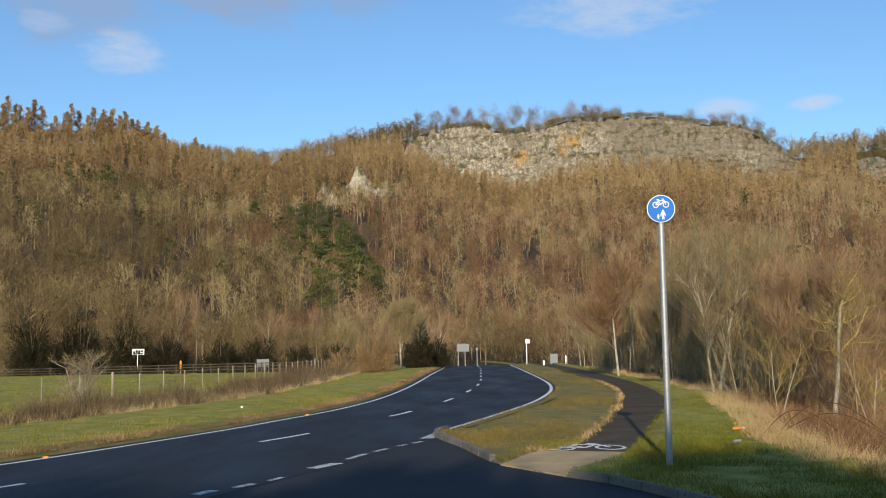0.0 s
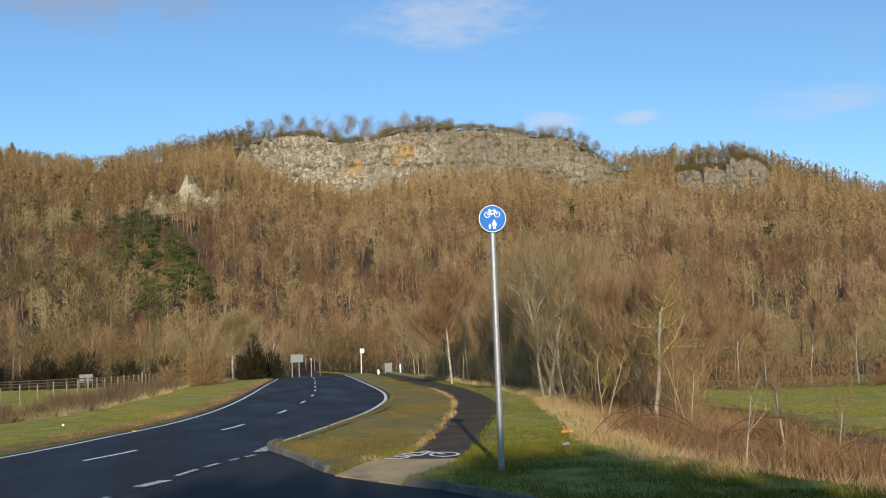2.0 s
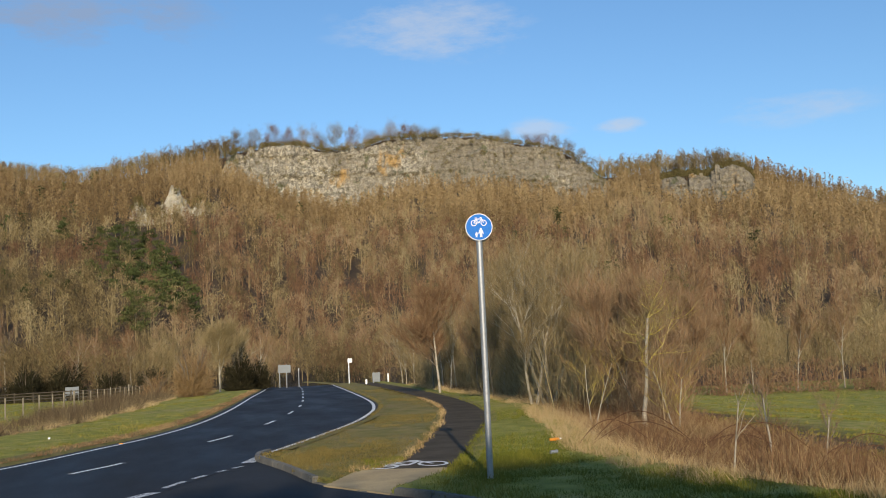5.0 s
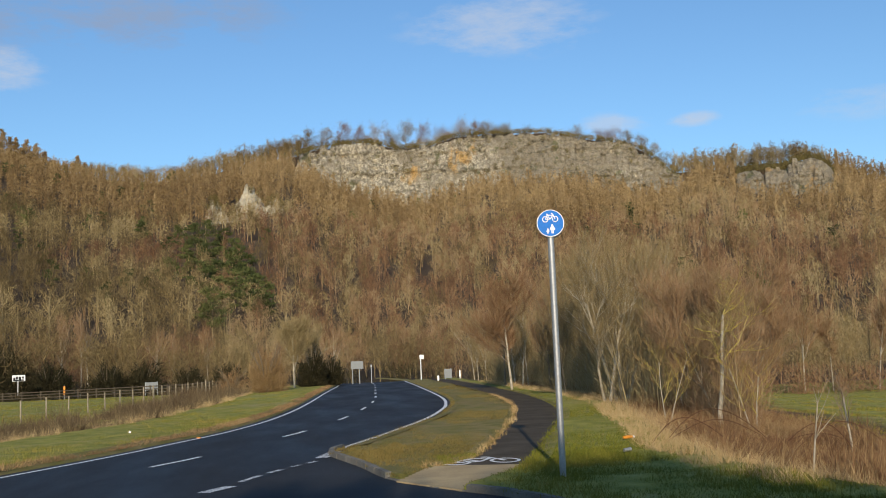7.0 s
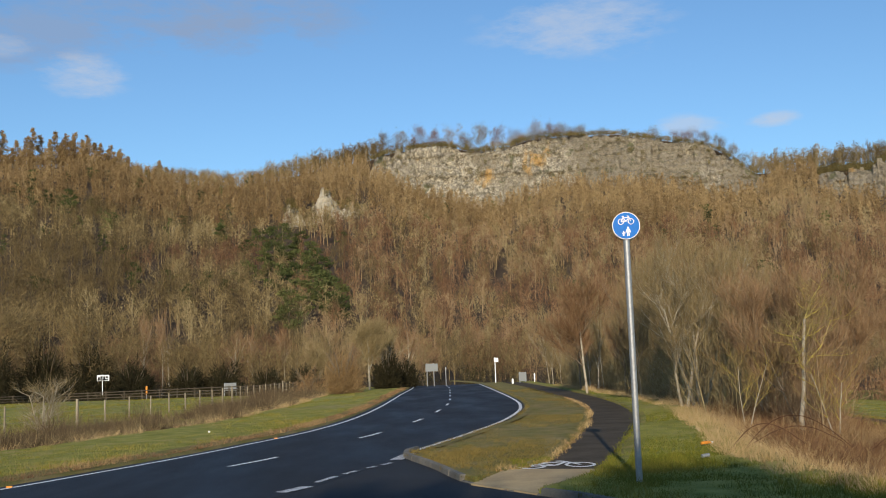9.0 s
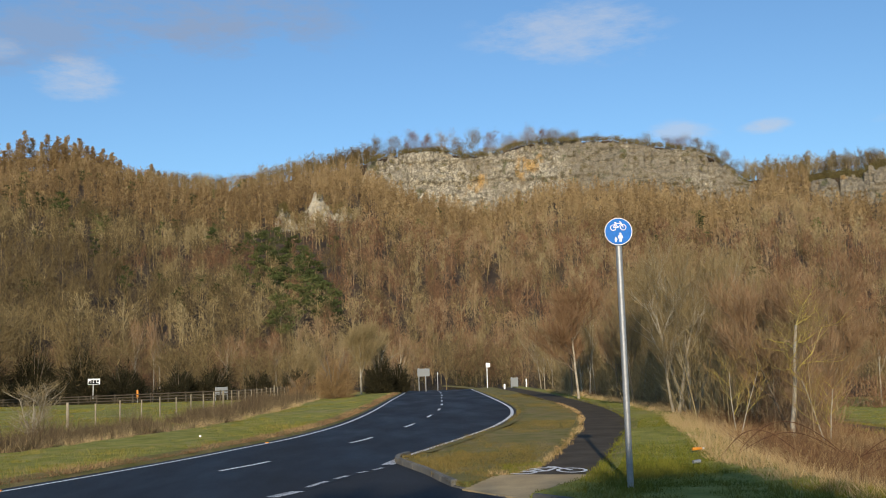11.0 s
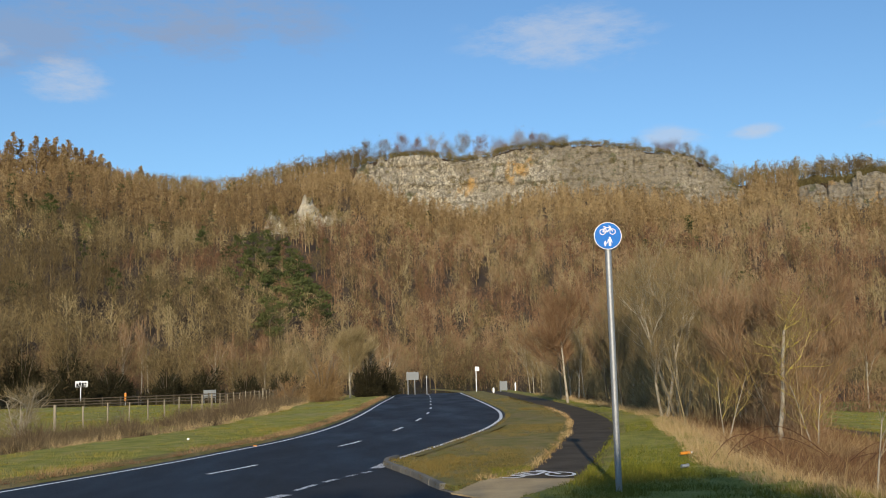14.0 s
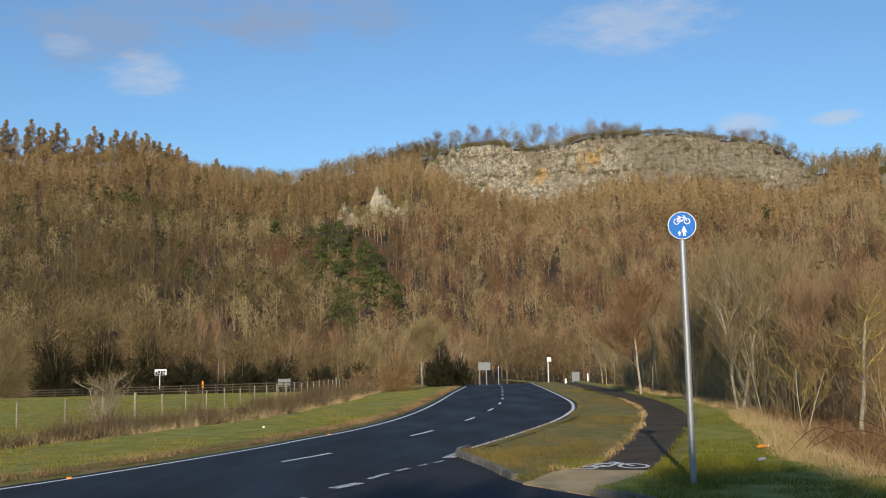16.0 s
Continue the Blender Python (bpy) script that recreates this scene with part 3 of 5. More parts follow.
PEAK = np.array([(-6.9, 8.6), (-6.6, 9.4), (-6.3, 9.3), (-6.0, 8.9), (-5.6, 8.7), (-5.3, 9.0), (-5.0, 9.6), (-4.7, 9.95), (-4.3, 9.9), (-3.9, 9.6), (-3.7, 9.1), (-3.4, 9.2), (-3.1, 9.5), (-2.8, 9.2), (-2.5, 8.8), (-2.2, 8.2)])
cliff("cliff_3", -6.9, -2.2, 150, 40, lambda a: EYE + 614 * np.tan(np.radians(np.interp(a, PEAK[:, 0], PEAK[:, 1]))), lambda a: hill(a, np.full(np.shape(a), 606.0)) - 4, 606.0, 620.0,
      "pale rock outcrop standing out of the larch wood", 5.5, "pale_rock", 0.9)

# ---- woods on the hill ----
rng = np.random.RandomState(5)


def sliver(start, way, length, width, tone, rs):
    """Flat tapering twigs: one triangle each."""
    n = len(start)
    side = np.cross(way, rs.normal(size=(n, 3)))
    side /= np.linalg.norm(side, axis=1)[:, None] + 1e-9
    w = (np.asarray(width) * np.ones(n))[:, None] / 2
    v = np.stack([start - side * w, start + side * w, start + way * (np.asarray(length) * np.ones(n))[:, None]], 1).reshape(-1, 3)
    return v, np.arange(3 * n).reshape(-1, 3), np.repeat(tone, 3)


def crowns(base, tall, wide, tone, twigs, kind, rs, trunk, twig_w, trunk_tone):
    """Stems with main limbs, and crowns of twig sprays gathered round the limbs' ends; two sets of arrays."""
    n = len(base)
    r0 = trunk * (tall / 14)
    ang = np.arange(3) * 2.094
    ring = np.stack([np.cos(ang), np.sin(ang)], 1)
    low = base[:, None, :] + np.concatenate([ring[None] * r0[:, None, None], np.full((n, 3, 1), -0.6)], 2)
    tip = base + np.stack([rs.normal(0, 0.5, n), rs.normal(0, 0.5, n), tall * 0.96], 1)
    v = np.concatenate([low, tip[:, None]], 1).reshape(-1, 3)
    k = np.arange(n)[:, None] * 4
    f = np.concatenate([k + np.array([[0, 1, 3]]), k + np.array([[1, 2, 3]]), k + np.array([[2, 0, 3]])])
    stem_tone = np.clip(tone + 0.3, 0, 1) if trunk_tone is None else trunk_tone
    wood_v, wood_f, wood_t = [v], [f], [np.repeat(stem_tone, 4)]
    T = np.repeat(np.arange(n), twigs)
    if kind == "shrub":
        u, a = rs.rand(len(T)), rs.rand(len(T)) * 6.283
        t = 0.02 + 0.95 * u
        rad = wide[T] * np.sin(np.clip((t + 0.12) / 1.14, 0, 1) * 3.0)**0.6 * rs.rand(len(T))**0.5
        ln = 0.16 * tall[T] * (0.5 + 0.8 * rs.rand(len(T)))
        d = np.stack([np.cos(a) * 0.5, np.sin(a) * 0.5, np.full(len(T), 0.9)], 1) + rs.normal(0, 0.4, (len(T), 3))
        st = base[T] + np.stack([np.cos(a) * rad, np.sin(a) * rad, t * tall[T] - 0.4 * ln], 1)
    else:
        count = {"cone": 26, "pine": 12, "round": 14}[kind]
        C = np.repeat(np.arange(n), count)
        u, a = (np.tile(np.arange(count), n) + rs.rand(len(C))) / count, rs.rand(len(C)) * 6.283
        if kind == "cone":
            t, size, flat, reach, lift = 0.22 + 0.76 * u, 0.46, 0.7, 0.055, 0.1
            rad = wide[C] * (1.0 - t) ** 0.7 * (0.3 + 0.7 * rs.rand(len(C)))
        elif kind == "pine":
            t, size, flat, reach, lift = 0.38 + 0.60 * u, 0.34, 0.42, 0.055, 0.3
            rad = wide[C] * np.sin(np.clip((t - 0.2) / 0.85, 0, 1) * 3.0) ** 0.7 * (0.35 + 0.65 * rs.rand(len(C)))
        else:
            t, size, flat, reach, lift = 0.32 + 0.62 * u, 0.36, 1.15, 0.075, 0.6
            rad = wide[C] * np.sin(np.clip((t - 0.1) / 0.94, 0, 1) * 3.0) ** 0.7 * (0.3 + 0.7 * rs.rand(len(C)))
        hub = np.stack([np.cos(a) * rad, np.sin(a) * rad, t * tall[C]], 1)
        # limbs from the stem to each spray
        root = np.stack([np.zeros(len(C)), np.zeros(len(C)), tall[C] * np.clip(t - (0.04 if kind == "cone" else 0.22), 0.1, 1)], 1)
        way = hub - root
        far = np.linalg.norm(way, axis=1)
        v, f, tt = sliver(base[C] + root, way / far[:, None], far * 1.15, r0[C] * (0.7 if kind == "round" else 0.45), stem_tone[C], rs)
        wood_f.append(f + 4 * n), wood_v.append(v), wood_t.append(tt)
        pick = T * count + (count * rs.rand(len(T)) ** (1.7 if kind == "cone" else 1.0)).astype(int)
        s = wide[T] * size * (np.clip(1.25 - t[pick], 0.25, 1) if kind == "cone" else 1.0)
        off = rs.normal(0, 0.62, (len(T), 3)) * s[:, None] * np.array([1, 1, flat])
        ln = reach * tall[T] * (0.5 + rs.rand(len(T)))
        d = hub[pick] * np.array([1, 1, 0]) / (np.abs(rad[pick])[:, None] + 0.3) * 0.5 + np.array([0, 0, lift]) + rs.normal(0, 0.42, (len(T), 3))
        st = base[T] + hub[pick] + off
    d /= np.linalg.norm(d, axis=1)[:, None]
    leaf = sliver(st, d, ln, (twig_w[T] if hasattr(twig_w, "shape") else twig_w) * (0.6 + 0.8 * rs.rand(len(T))), np.clip(tone[T] + rs.normal(0, 0.11, len(T)), 0, 1), rs)
    return (np.vstack(wood_v), np.vstack(wood_f), np.concatenate(wood_t)), leaf


def woods(name, base, tall, wide, tone, mat, twigs, kind, label, rs, trunk=0.2, twig_w=0.22, trunk_tone=None):
    """Many bare trees as one mesh."""
    (v, f, t), (v2, f2, t2) = crowns(base, tall, wide, tone, twigs, kind, rs, trunk, twig_w, trunk_tone)
    ob = mesh_object(name, np.vstack([v, v2]), np.vstack([f, f2 + len(v)]), mat, None, False, tone=np.concatenate([t, t2]))
    return tagged(ob, label, "trees", kind="stuff")


def wood_tree(name, label, group, x, y, tall, wide, tone, mat, bark, twigs, kind, seed, trunk=0.25, twig_w=0.3):
    """One tree that stands out of the woods, with its stem and its crown."""
    rs = np.random.RandomState(seed)
    wood_part, leaf = crowns(np.zeros((1, 3)), np.array([tall]), np.array([wide]), np.array([tone]), twigs, kind, rs, trunk, twig_w, None)
    top = tagged(new(name), label, "tree", group)
    top.location = (x, y, float(height(np.array(x), np.array(y))))
    mesh_object("trunk", wood_part[0], wood_part[1], MAT[bark], top, False, tone=wood_part[2])
    mesh_object("crown", leaf[0], leaf[1], MAT[mat], top, False, tone=leaf[2])
    return top


def at(az, r):
    return r * math.sin(radians(az)), r * math.cos(radians(az))


def slope_range(az, el, tall):
    """How far up the slope a tree of that height shows its top at that elevation."""
    rr = np.linspace(290, 880, 600)
    x, y = at(az, rr)
    return float(np.interp(el, np.degrees(np.arctan2(height(x, y) + tall - EYE, rr)), rr))


def scatter(az0, az1, r0, r1, spacing, rs):
    """Jittered stands between two bearings and two distances."""
    count = int(radians(az1 - az0) * (r1**2 - r0**2) / 2 / spacing**2)
    a = rs.uniform(az0, az1, count)
    r = np.sqrt(rs.uniform(r0**2, r1**2, count))
    return a, r


def stand(a, r):
    x, y = r * np.sin(np.radians(a)), r * np.cos(np.radians(a))
    return np.stack([x, y, height(x, y)], 1)


def patchy(a, r, f=0.02, seed=0.0):
    return np.array([noise.noise((x * f, y * f, seed)) for x, y in zip(r * np.sin(np.radians(a)), r * np.cos(np.radians(a)))])


a, r = scatter(-27, 37, 285, 892, 7.8, rng)
a2, r2 = scatter(-27, 37, 889, 930, 4.8, rng)
a, r = np.concatenate([a, a2]), np.concatenate([r, r2])
blank = ((a > -2.2) & (a < 19.9) & (r > 826) | (a > 22.2) & (a < 27.2) & (r > 725)) & (r < 890)
rock_gap = (a > -6.6) & (a < -2.6) & (r > 590) & (r < 622) & (rng.rand(len(a)) < 0.8)
glade = ((a + 6.1 - (470 - r) / 70) / 2.2) ** 2 + ((r - 475) / 105) ** 2 < 1
keep = ~(blank | rock_gap | glade & (rng.rand(len(a)) < 0.62))
a, r = a[keep], r[keep]
q = patchy(a, r, 0.012, 2.0) + 0.5 * patchy(a, r, 0.05, 5.0)
larch = ((r > 610 + 90 * q) & (a > -14) & (r < 870)) | ((a <= -14) & (r > 640 + 120 * q)) | ((a > 27) & (r > 560 + 150 * q))
pine = (rng.rand(len(a)) < np.where(a < -8, 0.035, 0.005)) & (r < 860)
larch &= ~pine
birch = ~larch & ~pine & (a > -9 + 12 * q) & (r < 700) & (rng.rand(len(a)) < 0.72)
ash = ~larch & ~pine & ~birch
# tone also shifts by bearing and range: darker left and low, lighter right
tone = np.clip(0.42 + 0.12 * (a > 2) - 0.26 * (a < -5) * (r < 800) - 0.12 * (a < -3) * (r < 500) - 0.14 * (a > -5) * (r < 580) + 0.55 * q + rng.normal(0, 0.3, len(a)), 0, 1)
low_brow = (a > -1.2) & (a < 19) & (r > 880)
for name, pick, mat, shape, lo, hi, broad, twigs, tw, label in (
        ("larch_wood", larch, "larch", "cone", 14, 20, 3.3, 105, 0.7, "rust-brown leafless larch wood under the crags"),
        ("birch_wood", birch, "birch", "round", 10, 15, 2.6, 95, 0.40, "reddish-brown leafless birch wood on the slope"),
        ("ash_wood", ash, "ash", "round", 11, 17, 3.4, 105, 0.42, "grey-brown leafless broadleaf wood on the slope"),
        ("pine_wood", pine, "pine", "pine", 11, 16, 3.0, 170, 0.7, "dark green pine clump among the bare trees")):
  for band, count, thin in ((r < 470, 2.9, 0.40), (r >= 470, 1.25, 0.9)):
    k = np.where(pick & band)[0]
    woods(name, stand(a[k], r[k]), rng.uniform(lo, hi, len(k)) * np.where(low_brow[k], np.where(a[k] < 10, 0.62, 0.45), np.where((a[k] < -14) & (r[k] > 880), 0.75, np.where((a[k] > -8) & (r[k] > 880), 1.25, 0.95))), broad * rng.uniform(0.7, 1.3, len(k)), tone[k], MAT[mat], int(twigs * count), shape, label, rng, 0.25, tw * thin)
# the trees that stand out along the skyline
for k, (az, el) in enumerate(((-24.2, 13.0), (-22.99, 13.1), (-22.4, 12.7), (-21.76, 13.05), (-20.64, 12.26), (-19.89, 12.95), (-18.81, 12.81), (-18.24, 12.7), (-17.8, 12.8), (-17.17, 12.69), (-16.49, 12.28), (-15.99, 12.21), (-15.5, 12.0), (-13.5, 11.45))):
    for m, (da, de, dr) in enumerate(((0, 0, 0), (0.38, -0.28, 6), (-0.25, -0.5, -5))):
        x, y = at(az + da, 892.0 + dr)
        tall = EYE + 892 * math.tan(radians(el + de)) - float(height(np.array(x), np.array(y)))
        wood_tree("larch_tree", "tall rust-brown leafless larch on the skyline", "skyline larches", x, y, tall, 6.0 + 1.2 * math.sin(k * 2.3 + m), 0.52 + 0.28 * math.sin(k * 1.7 + 2 * m), "larch", "larch", 1900, "cone", 300 + k + 400 * m, 0.22, 0.5)
for k, (az, el, wide, mat) in enumerate(((-1.04, 12.9, 5, "ash"), (-0.24, 12.95, 4, "ash"), (0.72, 13.2, 5, "birch"), (1.52, 13.05, 4.5, "birch"), (2.7, 13.1, 6.5, "larch"), (3.5, 12.7, 5, "ash"), (4.22, 13.25, 6, "ash"), (5.33, 13.0, 5, "birch"), (6.2, 12.85, 5, "birch"), (7.38, 13.2, 5.5, "larch"),
                                         (8.32, 13.1, 4, "birch"), (8.94, 13.0, 4, "ash"), (9.87, 12.85, 4, "ash"), (11.09, 12.62, 3.5, "ash"), (13.82, 12.4, 5, "ash"), (15.2, 12.2, 5, "birch"), (15.91, 12.2, 5, "birch"), (16.6, 12.0, 4, "ash"), (17.35, 11.7, 4, "ash"), (17.96, 11.2, 4, "ash"), (18.46, 10.65, 4, "ash"))):
    x, y = at(az, 894.0)
    tall = max(4.0, EYE + 894 * math.tan(radians(el)) - float(height(np.array(x), np.array(y))))
    wood_tree("brow_tree", "rounded leafless tree on the crag's brow", "trees on the brow", x, y, tall, min(wide * 1.5, tall * 0.9), 0.15 + 0.25 * abs(math.sin(k * 1.9)), mat, mat, 1100, "round", 330 + k, 0.2, 0.3)
for k, (az, el) in enumerate(((-8.16, 7.8), (-7.38, 7.95), (-6.92, 8.1), (-5.98, 7.65), (-5.36, 7.05), (-4.74, 6.1), (-4.13, 4.86), (-6.92, 6.75), (-7.85, 6.7), (-6.31, 5.85), (-5.69, 5.2), (-3.98, 4.25), (-6.62, 4.3), (-6.4, 7.2), (-5.5, 6.2), (-7.4, 7.2), (-6.0, 6.6), (-5.1, 6.7), (-6.6, 5.4), (-7.2, 5.9), (-5.0, 5.4), (-4.5, 5.3), (-10.16, 8.1), (-14.55, 10.5), (-18.05, 9.85), (-8.9, 6.0))):
    tall = 15.5 + 2.5 * math.sin(k * 2.7)
    x, y = at(az, slope_range(az, el, tall))
    wood_tree("pine_tree", "dark green pine among bare trees on the slope", "slope pines", x, y, tall, 4.4 + 0.8 * math.sin(k * 1.3), 0.45 + 0.25 * math.sin(k * 3.3), "pine", "ash", 900, "pine", 360 + k, 0.22, 0.42)
# scrub on the crag's ledges and brow
a, r = [], []
ledge = np.random.RandomState(9)
n_led = 520
la = ledge.uniform(-2.0, 19.5, n_led)
lv = np.where(ledge.rand(n_led) < 0.55, 1.0, ledge.rand(n_led) ** 0.7)
zt, zf = ridge(la)
zf = zf - 8
lr = R_FOOT + (R_TOP - R_FOOT) * lv - 10
keep = (patchy(la, lv * 60 + 700, 0.05, 1.0) > -0.1) | (lv > 0.99)
pts = np.stack([lr * np.sin(np.radians(la)), lr * np.cos(np.radians(la)), zf + (zt - zf) * lv - 1.6], 1)[keep]
woods("crag_scrub", pts, ledge.uniform(1.6, 4.6, len(pts)), ledge.uniform(1.2, 3.2, len(pts)), 0.3 + 0.6 * ledge.rand(len(pts)), MAT["heath"], 90, "shrub", "dark gorse and heather on the crag ledges", ledge, 0.1, 0.4)
la = ledge.uniform(21.9, 27.4, 210)
lr = ledge.uniform(838, 884, len(la))
pts = np.stack([lr * np.sin(np.radians(la)), lr * np.cos(np.radians(la)), EYE + 842 * np.tan(np.radians(np.interp(la, BUTTRESS[:, 0], BUTTRESS[:, 1]))) + (lr - 842) * 0.25 - 2.5], 1)
woods("buttress_scrub", pts, ledge.uniform(3, 6.5, len(la)), ledge.uniform(1.5, 3.2, len(la)), 0.1 + 0.5 * ledge.rand(len(la)), MAT["heath"], 110, "shrub", "dark scrub on top of the far buttress", ledge, 0.1, 0.35)
la = np.concatenate([ledge.uniform(-6.9, -2.3, 22), ledge.uniform(-6.9, -5.2, 40), ledge.uniform(-3.9, -2.3, 30)])
pts = np.stack([608 * np.sin(np.radians(la)), 608 * np.cos(np.radians(la)), EYE + 612 * np.tan(np.radians(np.interp(la, PEAK[:, 0], PEAK[:, 1]))) - ledge.uniform(1.5, 6.5, len(la))], 1)
woods("outcrop_scrub", pts, ledge.uniform(1.5, 3.5, len(la)), ledge.uniform(0.8, 1.8, len(la)), 0.2 + 0.6 * ledge.rand(len(la)), MAT["heath"], 80, "shrub", "dark scrub over the pale outcrop", ledge, 0.1, 0.3)
# valley-floor woods behind the fields and the crest
a, r = scatter(-28, 37, 178, 290, 6.2, rng)
keep = ~((np.abs(a - 1.5) < 2.2) & (r < 190))
a, r = a[keep], r[keep]
q = patchy(a, r, 0.03, 8.0)
k = rng.rand(len(a)) < 0.35 + 0.3 * q
# left of -6 degrees the hollow's shade is put into the twig tone
for name, pick, mat, label in (("valley_birch_wood", k, "birch", "reddish leafless birches along the valley floor"), ("valley_ash_wood", ~k, "ash", "grey-brown leafless trees along the valley floor")):
    j = np.where(pick)[0]
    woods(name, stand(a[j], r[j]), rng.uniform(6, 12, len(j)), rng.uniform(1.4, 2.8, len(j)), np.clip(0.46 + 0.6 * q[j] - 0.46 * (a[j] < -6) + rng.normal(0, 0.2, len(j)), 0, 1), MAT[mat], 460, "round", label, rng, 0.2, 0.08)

# ---- sign post ----
POLE = Vector((2.63 * M, 12.28 * M, 0.08))
SIGN_Z = 4.255
bm = bmesh.new()
rod(bm, (0, 0, -0.3), (0, 0, SIGN_Z - 0.1), 0.054, sides=24)
rod(bm, (0, 0, SIGN_Z - 0.1), (0, 0, SIGN_Z - 0.085), 0.056, 0.03, 24)
sign_post = tagged(new("sign_post"), "tall galvanised pole with a round blue cycle and footpath sign", "road sign")
sign_post.location = POLE
part("pole", bm, MAT["steel"], sign_post)

bm = bmesh.new()
for k, (y0, tilt) in enumerate(((-0.075, 0.0), (0.075, 0.0))):
    rod(bm, (0, y0 - 0.006 if k == 0 else y0 - 0.004, SIGN_Z), (0, y0 + 0.004 if k == 0 else y0 + 0.006, SIGN_Z), 0.232 if k == 0 else 0.229, sides=48)
    if k == 0:
        plate = part("sign_plate", bm, MAT["white"], sign_post, "white-rimmed round front plate")
        bm = bmesh.new()
part("back_plate", bm, MAT["grey"], sign_post, "grey back of a second round sign").location = (0.016, 0, -0.012)
bm = bmesh.new()
rod(bm, (0, -0.084, SIGN_Z), (0, -0.0815, SIGN_Z), 0.220, sides=48)
face_plate = part("blue_face", bm, MAT["blue"], sign_post, "bright blue reflective face")
for dz in (-0.1, 0.1):
    bm = bmesh.new()
    box(bm, (-0.075, -0.068, SIGN_Z + dz - 0.014), (0.075, 0.068, SIGN_Z + dz + 0.014), 0.004)
    part("clamp", bm, MAT["steel"], sign_post)


def flat_bar(bm, a, b, w, y):
    """A flat white bar on the sign's face, from a to b (x, z)."""
    a, b = Vector((a[0], y, a[1])), Vector((b[0], y, b[1]))
    d = (b - a).normalized()
    s = Vector((-d.z, 0, d.x)) * w / 2
    lo = [bm.verts.new(p) for p in (a - s, b - s, b + s, a + s)]
    f = bm.faces.new(lo)
    r = bmesh.ops.extrude_face_region(bm, geom=[f])
    bmesh.ops.translate(bm, verts=[v for v in r["geom"] if isinstance(v, bmesh.types.BMVert)], vec=(0, -0.0015, 0))


def flat_ring(bm, c, r, w, y, squash=1.0):
    n = 28
    for i in range(n):
        a0, a1 = 2 * math.pi * i / n, 2 * math.pi * (i + 1.1) / n
        flat_bar(bm, (c[0] + r * math.cos(a0), c[1] + r * squash * math.sin(a0)), (c[0] + r * math.cos(a1), c[1] + r * squash * math.sin(a1)), w, y)


def bicycle(bm, c, s, y):
    """Bicycle pictogram, s is its half length."""
    X = lambda u, v: (c[0] + u * s, c[1] + v * s)
    for u in (-0.62, 0.62):
        flat_ring(bm, X(u, -0.12), 0.34 * s, 0.09 * s, y)
    for a, b in (((-0.62, -0.12), (-0.36, 0.38)), ((-0.36, 0.38), (0.34, 0.38)), ((-0.62, -0.12), (0.0, -0.12)), ((0.0, -0.12), (0.38, 0.40)), ((0.0, -0.12), (-0.36, 0.42)), ((0.62, -0.12), (0.32, 0.56)), ((0.32, 0.56), (0.16, 0.58)), ((-0.50, 0.52), (-0.22, 0.52))):
        flat_bar(bm, X(*a), X(*b), 0.10 * s, y)


bm = bmesh.new()
bicycle(bm, (0, SIGN_Z + 0.085), 0.135, -0.0842)
part("bicycle_symbol", bm, MAT["white"], face_plate, "white bicycle pictogram")
bm = bmesh.new()
Y = -0.0842
for x0, h in ((0.03, 0.15), (-0.048, 0.085)):
    z0 = SIGN_Z - 0.175
    rod(bm, (x0, Y, z0 + h * 0.92), (x0, Y - 0.0015, z0 + h * 0.92), h * 0.12, sides=16)
    flat_bar(bm, (x0, z0 + h * 0.42), (x0, z0 + h * 0.80), h * 0.30, Y)
    flat_bar(bm, (x0 - h * 0.07, z0), (x0 - h * 0.07, z0 + h * 0.44), h * 0.11, Y)
    flat_bar(bm, (x0 + h * 0.09, z0), (x0 + h * 0.07, z0 + h * 0.44), h * 0.11, Y)
    flat_bar(bm, (x0 - h * 0.26, z0 + h * 0.38), (x0 - h * 0.14, z0 + h * 0.78), h * 0.09, Y)
    flat_bar(bm, (x0 + h * 0.26, z0 + h * 0.38), (x0 + h * 0.14, z0 + h * 0.78), h * 0.09, Y)
part("walking_symbol", bm, MAT["white"], face_plate, "two plain white upright pictogram shapes")
sign_post.rotation_euler = (0, 0, radians(-6))

# ---- buff ramp and cycle mark on the path ----
bm = bmesh.new()
ramp_z = (0.02, 0.02, 0.085, 0.085)
face = bm.faces.new([bm.verts.new((x, y, z)) for (x, y), z in zip(BUFF, ramp_z)])
r = bmesh.ops.extrude_face_region(bm, geom=[face])
bmesh.ops.translate(bm, verts=[v for v in r["geom"] if isinstance(v, bmesh.types.BMVert)], vec=(0, 0, -0.12))
bmesh.ops.recalc_face_normals(bm, faces=bm.faces)
tagged(part("dropped_crossing", bm, MAT["buff"]), "buff concrete ramp from the path to the side road", "pavement", kind="structure")
bm = bmesh.new()
bicycle(bm, (0, 0), 0.80, 0)
bmesh.ops.scale(bm, vec=(1, 1, 1.55), verts=bm.verts)
cycle_mark = part("cycle_mark", bm, MAT["paint"], path, "worn white bicycle painted on asphalt")
cycle_mark.matrix_basis = pose(1.98 * M, 14.85 * M, 0.078, -90, 0, 0) @ pose(0, 0, 0, 0, 0, 0)

